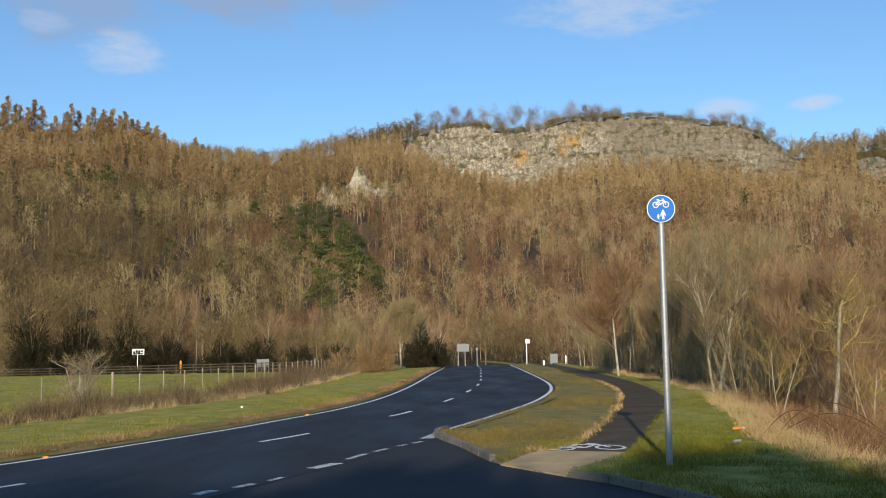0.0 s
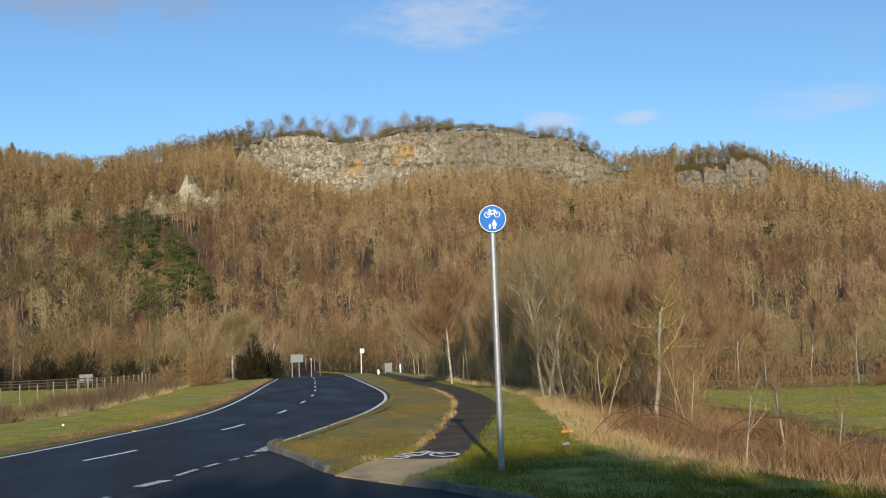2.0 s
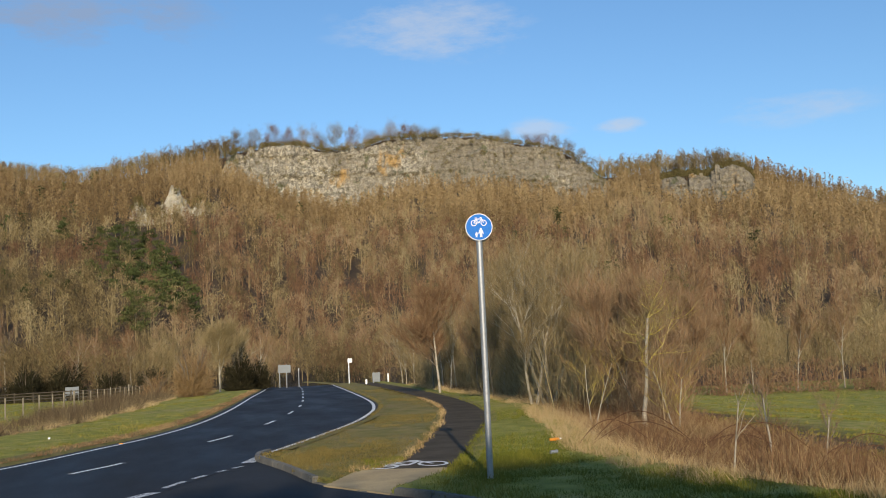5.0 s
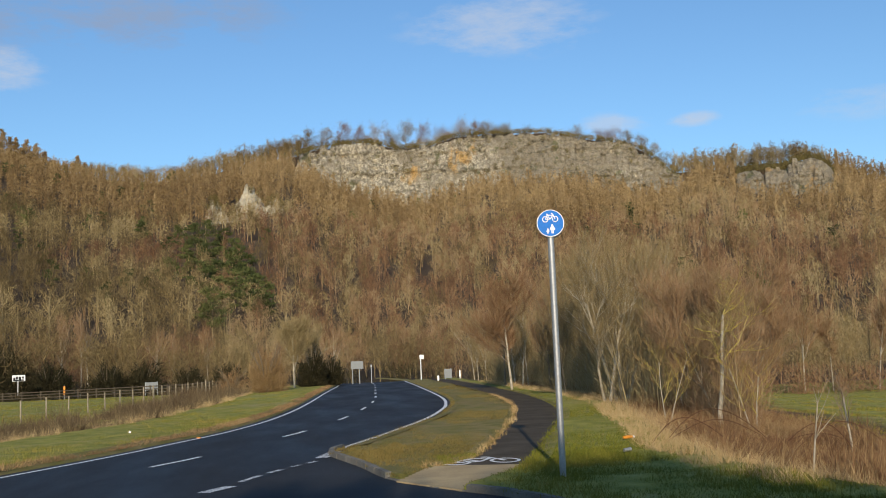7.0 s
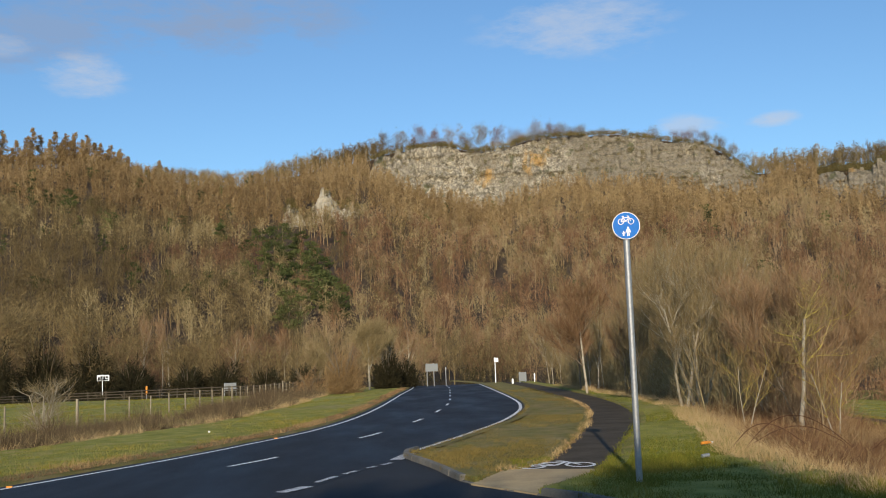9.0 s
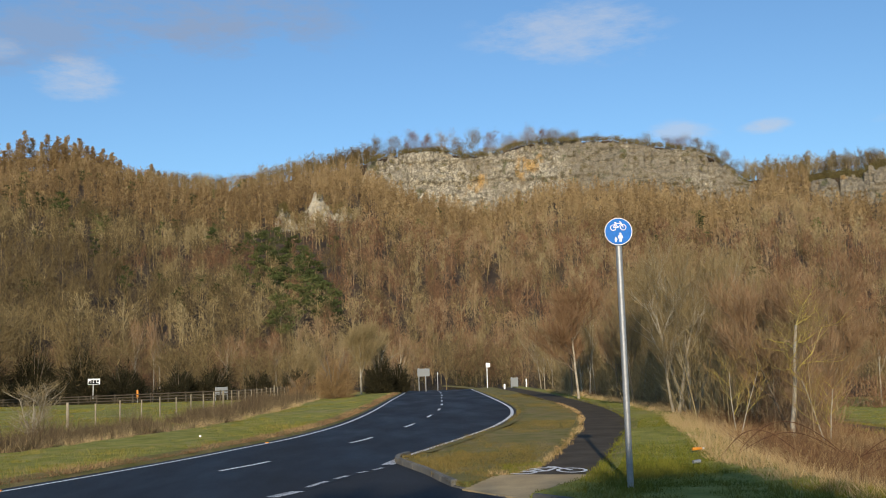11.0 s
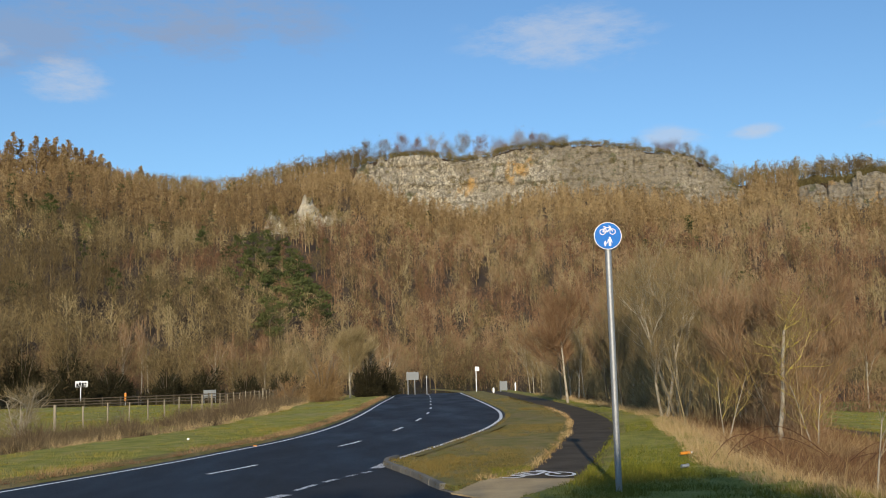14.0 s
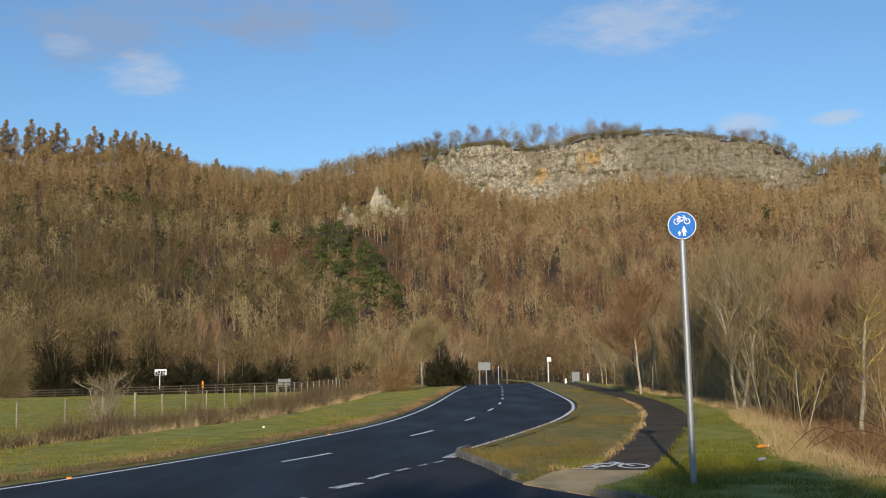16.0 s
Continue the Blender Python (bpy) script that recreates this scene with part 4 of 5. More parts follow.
# ---- kerb stones round the side road's corner ----
kerb = tagged(new("kerb"), "grey concrete kerb round the junction corner", "kerb", kind="structure")
stones = along(KERB, 0.92)
for p, q in zip(stones[:-1], stones[1:]):
    mid, d = (p + q) / 2, (q - p) / np.linalg.norm(q - p)
    if mid[1] < -6:
        continue
    low = inside(np.array([mid[0] + 0.5, mid[0]]), np.array([mid[1] + 0.4, mid[1] + 0.7]), BUFF).any()
    bm = bmesh.new()
    box(bm, (-0.455, -0.07, -0.25), (0.455, 0.07, 0.015 if low else 0.115), 0.018)
    ob = part("kerb_stone", bm, MAT["kerb"], kerb)
    ob.matrix_basis = pose(mid[0], mid[1], 0, 0, 0, math.degrees(math.atan2(d[1], d[0]))) @ Matrix.Translation((0, 0, 0))

# ---- litter and road studs ----


def thing_from(name, mat, label, category, place, build, group=""):
    top = tagged(new(name), label, category, group)
    top.location = place
    bm = bmesh.new()
    build(bm)
    part("body", bm, mat, top)
    return top


x0, y0 = 4.73 * M, 16.85 * M
bottle = thing_from("plastic_bottle", MAT["orange"], "crushed orange drink bottle lying in the grass", "litter", (x0, y0, float(height(np.array(x0), np.array(y0))) + 0.06), lambda b: (rod(b, (-0.12, 0, 0), (0.07, 0.03, 0.01), 0.036), rod(b, (0.07, 0.03, 0.01), (0.13, 0.04, 0.01), 0.036, 0.018)))
bm = bmesh.new()
rod(bm, (0.125, 0.04, 0.01), (0.165, 0.046, 0.01), 0.022)
part("cap", bm, MAT["white"], bottle)
x0, y0 = 4.12 * M, 14.74 * M
thing_from("drink_can", MAT["steel"], "dented silver drink can lying in the grass", "litter", (x0, y0, float(height(np.array(x0), np.array(y0))) + 0.05), lambda b: rod(b, (-0.08, 0, 0), (0.08, 0.05, 0.015), 0.036))
thing_from("paper_scrap", MAT["white"], "scrap of white paper on the verge grass", "litter", (-4.9 * M, 25.3 * M, 0.17), lambda b: box(b, (-0.03, -0.03, -0.03), (0.035, 0.03, 0.03), 0.008))
for u in (0, 1):
    x0, y0 = ((-5.72 * M, 15.05 * M), (-3.1 * M, 23.7 * M))[u]
    thing_from("road_stud", MAT["orange"], "small orange reflecting stud on the edge line", "road stud", (x0, y0, 0.018), lambda b: box(b, (-0.06, -0.04, -0.018), (0.06, 0.04, 0.016), 0.008), "edge studs")

# ---- near trees ----


def tubes(segs, sides):
    """Tapered tubes; segs rows: x0 y0 z0 x1 y1 z1 r0 r1."""
    s = np.asarray(segs)
    a, b, r0, r1 = s[:, 0:3], s[:, 3:6], s[:, 6], s[:, 7]
    d = b - a
    d /= np.linalg.norm(d, axis=1)[:, None] + 1e-9
    ref = np.where(np.abs(d[:, 2:3]) > 0.8, [[1.0, 0, 0]], [[0, 0, 1.0]])
    u = np.cross(d, ref)
    u /= np.linalg.norm(u, axis=1)[:, None]
    w = np.cross(d, u)
    t = np.arange(sides) * 2 * np.pi / sides
    ring = u[:, None] * np.cos(t)[None, :, None] + w[:, None] * np.sin(t)[None, :, None]
    v = np.concatenate([a[:, None] + ring * r0[:, None, None], b[:, None] + ring * r1[:, None, None]], 1).reshape(-1, 3)
    k = np.arange(len(s))[:, None, None] * 2 * sides
    i = np.arange(sides)
    f = np.stack([i, (i + 1) % sides, (i + 1) % sides + sides, i + sides], 1)[None] + k
    return v, f.reshape(-1, 4)


def bare_tree(name, label, x, y, tall, seed, stems=1, radius=0.07, lean=(0, 0), spread=0.5, bark="bark", limb="bark", twig="ash", first=0.3, depth=3, twigs=5, twig_len=0.5, twig_w=0.014, tone=0.5, curl=0.12, group="bare trees"):
    """A leafless tree: stems, forking limbs, fine twigs."""
    rs = np.random.RandomState(seed)
    trunk, limbs, ends = [], [], []

    def grow(p, d, length, r, level):
        steps = 5 if level == 0 else 4
        for i in range(steps):
            d = d + rs.normal(0, curl * (1 if level else 0.35), 3) + np.array([0, 0, 0.06 * level])
            d = d / np.linalg.norm(d)
            q = p + d * length / steps
            r1 = r * (1 - 0.7 / steps) if level == 0 else r * (1 - 0.8 / steps)
            (trunk if level == 0 else limbs).append((*p, *q, r, r1))
            f = (i + 1) / steps
            if level < depth and (level > 0 or f > first):
                for _ in range(2 if level < 2 else 1 + (rs.rand() < 0.5)):
                    a = rs.rand() * 6.283
                    o = np.array([math.cos(a), math.sin(a), 0])
                    nd = d * (0.9 - 0.3 * spread) + o * spread * (0.7 + 0.6 * rs.rand())
                    grow(q, nd / np.linalg.norm(nd), length * rs.uniform(0.38, 0.62) * (1.1 - 0.45 * f * (level == 0)), r1 * (0.68 if level == 0 else 0.6), level + 1)
            if level >= 1:
                for _ in range(twigs):
                    ends.append((*(p + (q - p) * rs.rand()), *d))
            p, r = q, r1

    for k in range(stems):
        a = 6.283 * k / stems + rs.rand()
        o = np.array([math.cos(a), math.sin(a), 0]) * (0.16 if stems > 1 else 0)
        d = np.array([lean[0], lean[1], 1.0]) + o * 1.6 + rs.normal(0, 0.03, 3)
        grow(np.array([0, 0, -0.25]) + o * radius * 8, d / np.linalg.norm(d), tall * rs.uniform(0.62, 0.74), radius * rs.uniform(0.8, 1.05), 0)
    top = tagged(new(name), label, "tree", group)
    top.location = (x, y, float(height(np.array(x), np.array(y))))
    v, f = tubes(trunk, 7)
    mesh_object("trunk", v, f, MAT[bark], top, True)
    v, f = tubes(limbs, 4)
    mesh_object("branchwork", v, f, MAT[limb], top, True)
    e = np.array(ends)
    d = e[:, 3:] + rs.normal(0, 0.55, (len(e), 3)) + np.array([0, 0, 0.25])
    d /= np.linalg.norm(d, axis=1)[:, None]
    v, f, t = sliver(e[:, :3], d, twig_len * rs.uniform(0.5, 1.4, len(e)), twig_w, np.clip(tone + rs.normal(0, 0.18, len(e)), 0, 1), rs)
    mesh_object("crown", v, f, MAT[twig], top, False, tone=t)
    return top


bare_tree("lichen_tree", "spreading leafless tree with yellow lichen on its limbs", 8.14 * M, 21.7 * M, 5.0, 3, 1, 0.10, (0.02, 0), 1.0, "pale_bark", "lichen_bark", "ash", 0.5, 3, 1, 0.35, 0.010, 0.5, 0.22)
bare_tree("bare_tree", "grey multi-stemmed leafless tree beside the path", 8.7 * M, 31.4 * M, 7.4, 11, 3, 0.11, (0, 0), 0.45, "pale_bark", "pale_bark", "ash", 0.25, 3, 2, 0.5, 0.012, 0.62)
bare_tree("bare_tree", "grey leafless tree among undergrowth beside the path", 7.9 * M, 30.2 * M, 6.5, 12, 2, 0.08, (-0.03, 0), 0.4, "pale_bark", "pale_bark", "ash", 0.3, 3, 2, 0.5, 0.012, 0.58)
bare_tree("bare_tree", "slim leaning pale-stemmed leafless tree beside the path", 7.75 * M, 46 * M, 6.6, 13, 1, 0.10, (-0.05, 0), 0.5, "pale_bark", "bark", "birch", 0.35, 3, 4, 0.8, 0.024, 0.5)
for k, (u, v, tall, rad, lab) in enumerate(((9.6, 36, 6.8, 0.07, "slender leafless tree in the thicket"), (10.6, 27, 6.2, 0.07, "twiggy leafless tree in the thicket"), (8.4, 38, 6.6, 0.06, "slender leafless tree in the thicket"), (9.2, 24.5, 5.2, 0.06, "twiggy leafless tree in the thicket"),
                                            (11, 33, 6.5, 0.08, "twiggy leafless tree in the thicket"), (9.0, 43, 7, 0.08, "slender leafless tree in the thicket"), (8.6, 53, 7, 0.09, "slender leafless tree in the thicket"), (9.9, 25.5, 5.0, 0.06, "twiggy leafless tree in the thicket"))):
    bare_tree("bare_tree", lab, u * M, v * M, tall, 40 + k, 1 + k % 2, rad, (rng.normal(0, 0.05), 0), 0.42, "bark", "bark", ("ash", "birch")[k % 2], 0.25, 3, 2, 0.5, 0.013, 0.6)
for k, (u, v, tall, lab) in enumerate(((7.0, 21.8, 3.4, "thin yellow-lichened shrub in the undergrowth"), (8.6, 21.0, 3.0, "thin yellow-lichened shrub in the undergrowth"))):
    bare_tree("lichen_shrub", lab, u * M, v * M, tall, 60 + k, 2, 0.025, (0, 0), 0.6, "pale_bark", "lichen_bark", "straw", 0.2, 2, 2, 0.3, 0.008, 0.0, group="lichened shrubs")
bare_tree("dead_shrub", "bleached dead shrub standing in brambles", 5.45 * M, 11.75 * M, 1.9, 71, 1, 0.022, (0.05, 0), 0.3, "pale_bark", "pale_bark", "straw", 0.5, 1, 1, 0.25, 0.006, 0.8, group="dead shrubs")
bare_tree("young_birch", "thin young birch in the brambles", 8.3 * M, 16.3 * M, 2.3, 72, 1, 0.035, (0, 0), 0.4, "pale_bark", "bark", "birch", 0.4, 2, 1, 0.25, 0.006, 0.5, group="young birches")
bare_tree("young_birch", "thin young birch in the brambles", 8.1 * M, 14.3 * M, 2.0, 73, 1, 0.03, (0.06, 0), 0.4, "pale_bark", "bark", "birch", 0.4, 2, 1, 0.25, 0.006, 0.5, group="young birches")
bare_tree("bare_tree", "pale leafless tree behind the verge bush", -4.1, 101, 6.6, 80, 1, 0.12, (0, 0), 0.5, "pale_bark", "pale_bark", "ash", 0.3, 3, 4, 1.0, 0.03, 0.7)
bare_tree("bare_tree", "leaning pale leafless tree beside the road", -3.0, 106, 6.4, 81, 1, 0.13, (0.22, 0), 0.5, "pale_bark", "pale_bark", "ash", 0.35, 2, 4, 1.0, 0.03, 0.7)
for k, (az, r, tall) in enumerate(((-6.9, 168, 11), (-8.6, 172, 10), (-14.3, 178, 15), (-13.0, 180, 15), (-13.4, 176, 14), (-9.6, 176, 11), (-0.2, 172, 12), (24.9, 107, 8.5), (26.3, 109, 8.0), (28.5, 112, 9.5), (30.8, 116, 8.5))):
    bare_tree("birch_tree", "white-stemmed leafless birch at the field edge", r * math.sin(radians(az)), r * math.cos(radians(az)), tall, 90 + k, 1, 0.15 if az < 10 else 0.09, (0.06 * math.sin(k * 2.1), 0), 0.3, "pale_bark", "pale_bark", "birch", 0.5, 2, 5, 1.3, 0.04, 0.6, group="white birches")

# ---- thickets, brush and grasses ----


def brush(name, base, tall, tone, mat, label, rs, per=10, width=0.012, flop=0.5, category="undergrowth"):
    """Tufts of stalks that rise and flop from each base point."""
    n = len(base)
    T = np.repeat(np.arange(n), per)
    d = np.concatenate([rs.normal(0, flop, (len(T), 2)), np.ones((len(T), 1))], 1)
    d /= np.linalg.norm(d, axis=1)[:, None]
    st = base[T] + np.concatenate([rs.normal(0, 0.05, (len(T), 2)), np.full((len(T), 1), -0.03)], 1)
    v, f, t = sliver(st, d, tall[T] * rs.uniform(0.4, 1.15, len(T)), width, np.clip(tone[T] + rs.normal(0, 0.15, len(T)), 0, 1), rs)
    return tagged(mesh_object(name, v, f, mat, None, False, tone=t), label, category, kind="stuff")


def beside(curve, lo, hi, y0, y1, count, rs, power=1.0):
    """Random ground points on the right of a curve, from lo to hi metres off it."""
    c = along(curve, 0.3)
    nn = normals2d(c)
    ok = np.where((c[:, 1] > y0) & (c[:, 1] < y1))[0]
    w = 1 / np.maximum(np.hypot(c[ok, 0], c[ok, 1]), 8) ** power
    k = rs.choice(ok, count, p=w / w.sum())
    p = c[k] + nn[k] * rs.uniform(lo, hi, count)[:, None]
    return np.column_stack([p, height(p[:, 0], p[:, 1])])


rs = np.random.RandomState(21)
b = beside(HEDGE_R, -0.4, 1.3, 8, 90, 3600, rs, 0.7)
b = b[patchy(np.degrees(np.arctan2(b[:, 0], b[:, 1])), np.hypot(b[:, 0], b[:, 1]), 0.5, 4.0) > -0.25]
brush("dry_grass", b, rs.uniform(0.15, 0.5, len(b)), 0.45 + 0.35 * rs.rand(len(b)), MAT["straw"], "bleached dry grass along the verge edge", rs, 9, 0.009, 0.6)
b = beside(HEDGE_R, 0.9, 6.5, 7, 80, 10500, rs, 0.6)
brush("bramble_thicket", b, rs.uniform(0.3, 0.95, len(b)) * np.clip(0.9 + 1.2 * patchy(np.degrees(np.arctan2(b[:, 0], b[:, 1])), np.hypot(b[:, 0], b[:, 1]), 0.45, 2.0), 0.4, 1.5), np.clip(0.38 + 0.9 * patchy(np.degrees(np.arctan2(b[:, 0], b[:, 1])), np.hypot(b[:, 0], b[:, 1]), 0.35, 7.0) + rs.normal(0, 0.22, len(b)), 0, 1), MAT["bramble"], "tangled brown brambles and dead stalks", rs, 10, 0.013, 1.1)
b = beside(HEDGE_R, 0.6, 5.5, 7, 17, 420, rs, 0.6)
brush("dock_stalks", b, rs.uniform(0.5, 1.15, len(b)), 0.2 + 0.5 * rs.rand(len(b)), MAT["bramble"], "upright reddish-brown dead weed stalks", rs, 6, 0.012, 0.26)
b = beside(HEDGE_R, 0.8, 8.0, 26 * M, 100, 190, rs, 0.0)
b = b[np.arctan2(b[:, 0], b[:, 1]) < radians(21.5)]
woods("path_thicket", b, rs.uniform(1.8, 4.8, len(b)), rs.uniform(0.5, 1.2, len(b)), 0.5 + 0.5 * rs.rand(len(b)), MAT["ash"], 260, "shrub", "dense brown undergrowth of saplings beside the path", rs, 0.14, 0.00045 * np.hypot(b[:, 0], b[:, 1]))
samples = [bare_tree("sapling", "slender leafless sapling in the thicket beside the path", *at(12 + k, 60 + 6 * k), 6.2 + 0.5 * (k % 4), 500 + k, 1, 0.055 + 0.01 * (k % 3), (0.04 * math.sin(k * 1.9), 0), 0.34 + 0.05 * (k % 3), ("bark", "pale_bark")[k % 2], ("bark", "pale_bark")[k % 2],
                     "ash", 0.2, 2, 5, 0.7, 0.02, 0.5 + 0.05 * k, 0.1, "thicket saplings") for k in range(6)]
b = beside(HEDGE_R, 1.2, 9.0, 28 * M, 118, 60, rs, 0.0)
b = b[np.arctan2(b[:, 0], b[:, 1]) < radians(21.0)]
for k, (x, y, z) in enumerate(b):
    size = rs.uniform(0.6, 1.05)
    copy_thing(samples[k % 6], pose(x, y, z, 0, 0, rs.uniform(0, 360)) @ Matrix.Scale(size, 4))
b = beside(HEDGE_R, 3.0, 9.0, 21 * M, 30 * M, 60, rs, 0.0)
b = b[np.arctan2(b[:, 0], b[:, 1]) < radians(22.5)]
woods("shrub_thicket", b, rs.uniform(1.6, 3.6, len(b)), rs.uniform(0.6, 1.1, len(b)), 0.3 + 0.5 * rs.rand(len(b)), MAT["birch"], 360, "shrub", "brown twiggy shrubs behind the brambles", rs, 0.12, 0.014)
# arching bramble stems
for k in range(9):
    x0, y0 = (5.5 + 0.35 * k) * M, (15.8 - 0.55 * k + 0.9 * (k % 3)) * M
    z0 = float(height(np.array(x0), np.array(y0)))
    cv = bpy.data.curves.new("bramble_stem", "CURVE")
    cv.dimensions, cv.bevel_depth, cv.bevel_resolution = "3D", 0.009, 1
    sp = cv.splines.new("POLY")
    L = 1.6 + 0.5 * (k % 3)
    sp.points.add(14)
    for i, p in enumerate(sp.points):
        u = i / 14
        p.co = (x0 + (u - 0.4) * L * (1 if k % 2 else -1), y0 + 0.3 * math.sin(3 * u + k), z0 + (0.55 + 0.2 * (k % 2)) * math.sin(math.pi * (0.06 + 0.92 * u)) + 0.05, 1)
    cv.materials.append(MAT["bramble"])
    tagged(new("bramble_stem", cv), "arching dark red bramble stem over dry grass", "bramble", "bramble stems")
# right field edge woods
a, r = scatter(16, 38, 106, 178, 6.0, rs)
q = patchy(a, r, 0.05, 3.0)
woods("field_edge_wood", stand(a, r), rs.uniform(5, 9.5, len(a)), rs.uniform(1.6, 3.2, len(a)), np.clip(0.45 + q + rs.normal(0, 0.2, len(a)), 0, 1), MAT["ash"], 420, "round", "brown leafless trees beyond the green field", rs, 0.14, 0.05, np.clip(0.45 + q, 0, 0.6))
a, r = scatter(14, 38, 103, 114, 2.0, rs)
woods("field_edge_scrub", stand(a, r), rs.uniform(1.2, 3.6, len(a)), rs.uniform(0.7, 1.5, len(a)), 0.2 + 0.5 * rs.rand(len(a)), MAT["birch"], 160, "shrub", "brown scrub along the field's far edge", rs, 0.1, 0.06)
# edge scrub coloured dark for the shade inside the wood
a, r = scatter(-27, 12, 166, 178, 3.4, rs)
woods("wood_edge_scrub", stand(a, r), rs.uniform(1.5, 5.0, len(a)), rs.uniform(0.9, 2.0, len(a)), 0.1 + 0.5 * rs.rand(len(a)), MAT["dark_shaded_scrub"], 170, "shrub", "scrub along the wood's edge, coloured dark for the wood's shade", rs, 0.1, 0.08)

# left: hedge of dead weeds, fence, bushes
b = beside(HEDGE_L, -4.2, 0.2, 8, 92, 9500, rs, 0.4)
clump = patchy(np.degrees(np.arctan2(b[:, 0], b[:, 1])), np.hypot(b[:, 0], b[:, 1]), 0.33, 6.0)
b, clump = b[clump > -0.2], clump[clump > -0.2]
brush("hedge_weeds", b, np.clip(0.65 + 2.0 * clump, 0.2, 2.0) * rs.uniform(0.4, 1.2, len(b)), np.clip(0.42 - 0.5 * clump + rs.normal(0, 0.25, len(b)), 0, 1), MAT["weeds"], "dead grey-brown weeds along the field fence", rs, 9, 0.020, 0.68)
b = beside(HEDGE_L, -0.4, 0.5, 8, 92, 900, rs, 0.4)
brush("hedge_grass", b, rs.uniform(0.2, 0.5, len(b)), 0.5 + 0.4 * rs.rand(len(b)), MAT["straw"], "bleached grass at the foot of the hedge", rs, 9, 0.013, 0.5)
fence = tagged(new("field_fence"), "grey weathered post and wire fence along the field", "fence")
posts = along(FENCE_L, 3.0)
post_z = height(posts[:, 0], posts[:, 1])
for k, ((x, y), z) in enumerate(zip(posts, post_z)):
    bm = bmesh.new()
    stout = k % 9 == 4
    rod(bm, (0, 0, -0.4), (0.02 * math.sin(k * 1.7), 0.02 * math.cos(k * 2.3), 1.27 + 0.06 * math.sin(k * 3.1) + (0.12 if stout else 0)), 0.05 + (0.035 if stout else 0), 0.046 + (0.03 if stout else 0), 8)
    part("post", bm, MAT["wood"], fence).location = (x, y, z)
for wire_z in (0.45, 0.8, 1.15):
    segs = [(*posts[i], post_z[i] + wire_z, *posts[i + 1], post_z[i + 1] + wire_z, 0.004, 0.004) for i in range(len(posts) - 1)]
    v, f = tubes(segs, 4)
    mesh_object("wire", v, f, MAT["grey"], fence)
bare_tree("bare_shrub", "bare pale shrub spreading over the hedge", -16.6, 47.5, 3.2, 101, 4, 0.045, (0, 0), 0.9, "pale_bark", "pale_bark", "ash", 0.15, 2, 1, 0.5, 0.009, 0.6, group="hedge shrubs")
# far rail fence across the field
rail_fence = tagged(new("rail_fence"), "dark wooden post and rail fence across the field", "fence")
ends = [(az, 115 + (-6 - az) * 2.3) for az in np.arange(-27, -5.2, 0.9)]
pts = np.array([(r * math.sin(radians(az)), r * math.cos(radians(az))) for az, r in ends])
pz = height(pts[:, 0], pts[:, 1])
for (x, y), z in zip(pts, pz):
    bm = bmesh.new()
    box(bm, (-0.08, -0.05, -0.2), (0.08, 0.05, 1.25), 0.01)
    part("post", bm, MAT["dark_wood"], rail_fence).location = (x, y, z)
for rz in (0.45, 0.8, 1.12):
    for i in range(len(pts) - 1):
        bm = bmesh.new()
        rod(bm, (*pts[i], pz[i] + rz), (*pts[i + 1], pz[i + 1] + rz), 0.06, sides=6)
        part("rail", bm, MAT["dark_wood"], rail_fence)


def bush(name, label, az, r, tall, wide, mat, tone, twigs, seed, tw=0.03, low=0.0):
    """A rounded bush of many stems from the ground up."""
    rs = np.random.RandomState(seed)
    x, y = r * math.sin(radians(az)), r * math.cos(radians(az))
    z = float(height(np.array(x), np.array(y)))
    n = twigs
    a, u = rs.rand(n) * 6.283, rs.rand(n)
    el = np.arcsin(rs.rand(n))
    d = np.stack([np.cos(a) * np.cos(el), np.sin(a) * np.cos(el), np.sin(el)], 1)
    lump = 0.72 + 0.28 * np.array([noise.noise(Vector(v) * 3.1 + Vector((seed, 0, 0))) for v in d]) * 2
    st = d * np.array([wide, wide, tall]) * (lump * u**0.45 * 0.9)[:, None]
    w = d * 0.7 + rs.normal(0, 0.75, (n, 3)) + np.array([0, 0, 0.4])
    w /= np.linalg.norm(w, axis=1)[:, None]
    v, f, t = sliver(st, w, 0.16 * tall * rs.uniform(0.5, 1.3, n), tw, np.clip(tone + rs.normal(0, 0.18, n), 0, 1), rs)
    top = tagged(new(name), label, "bush", "field edge bushes")
    top.location = (x, y, z)
    mesh_object("crown", v, f, MAT[mat], top, False, tone=t)
    segs = []
    for k in range(14):
        b = rs.rand() * 6.283
        e = np.array([math.cos(b) * wide * 0.6, math.sin(b) * wide * 0.6, tall * rs.uniform(0.5, 0.9)])
        segs.append((0.1 * math.cos(b), 0.1 * math.sin(b), -0.2, *(e * 0.5 + [0, 0, 0.1 * tall]), 0.05, 0.035))
        segs.append((*(e * 0.5 + [0, 0, 0.1 * tall]), *e, 0.035, 0.012))
    v, f = tubes(segs, 4)
    mesh_object("stem_cluster", v, f, MAT["bark"], top)
    return top


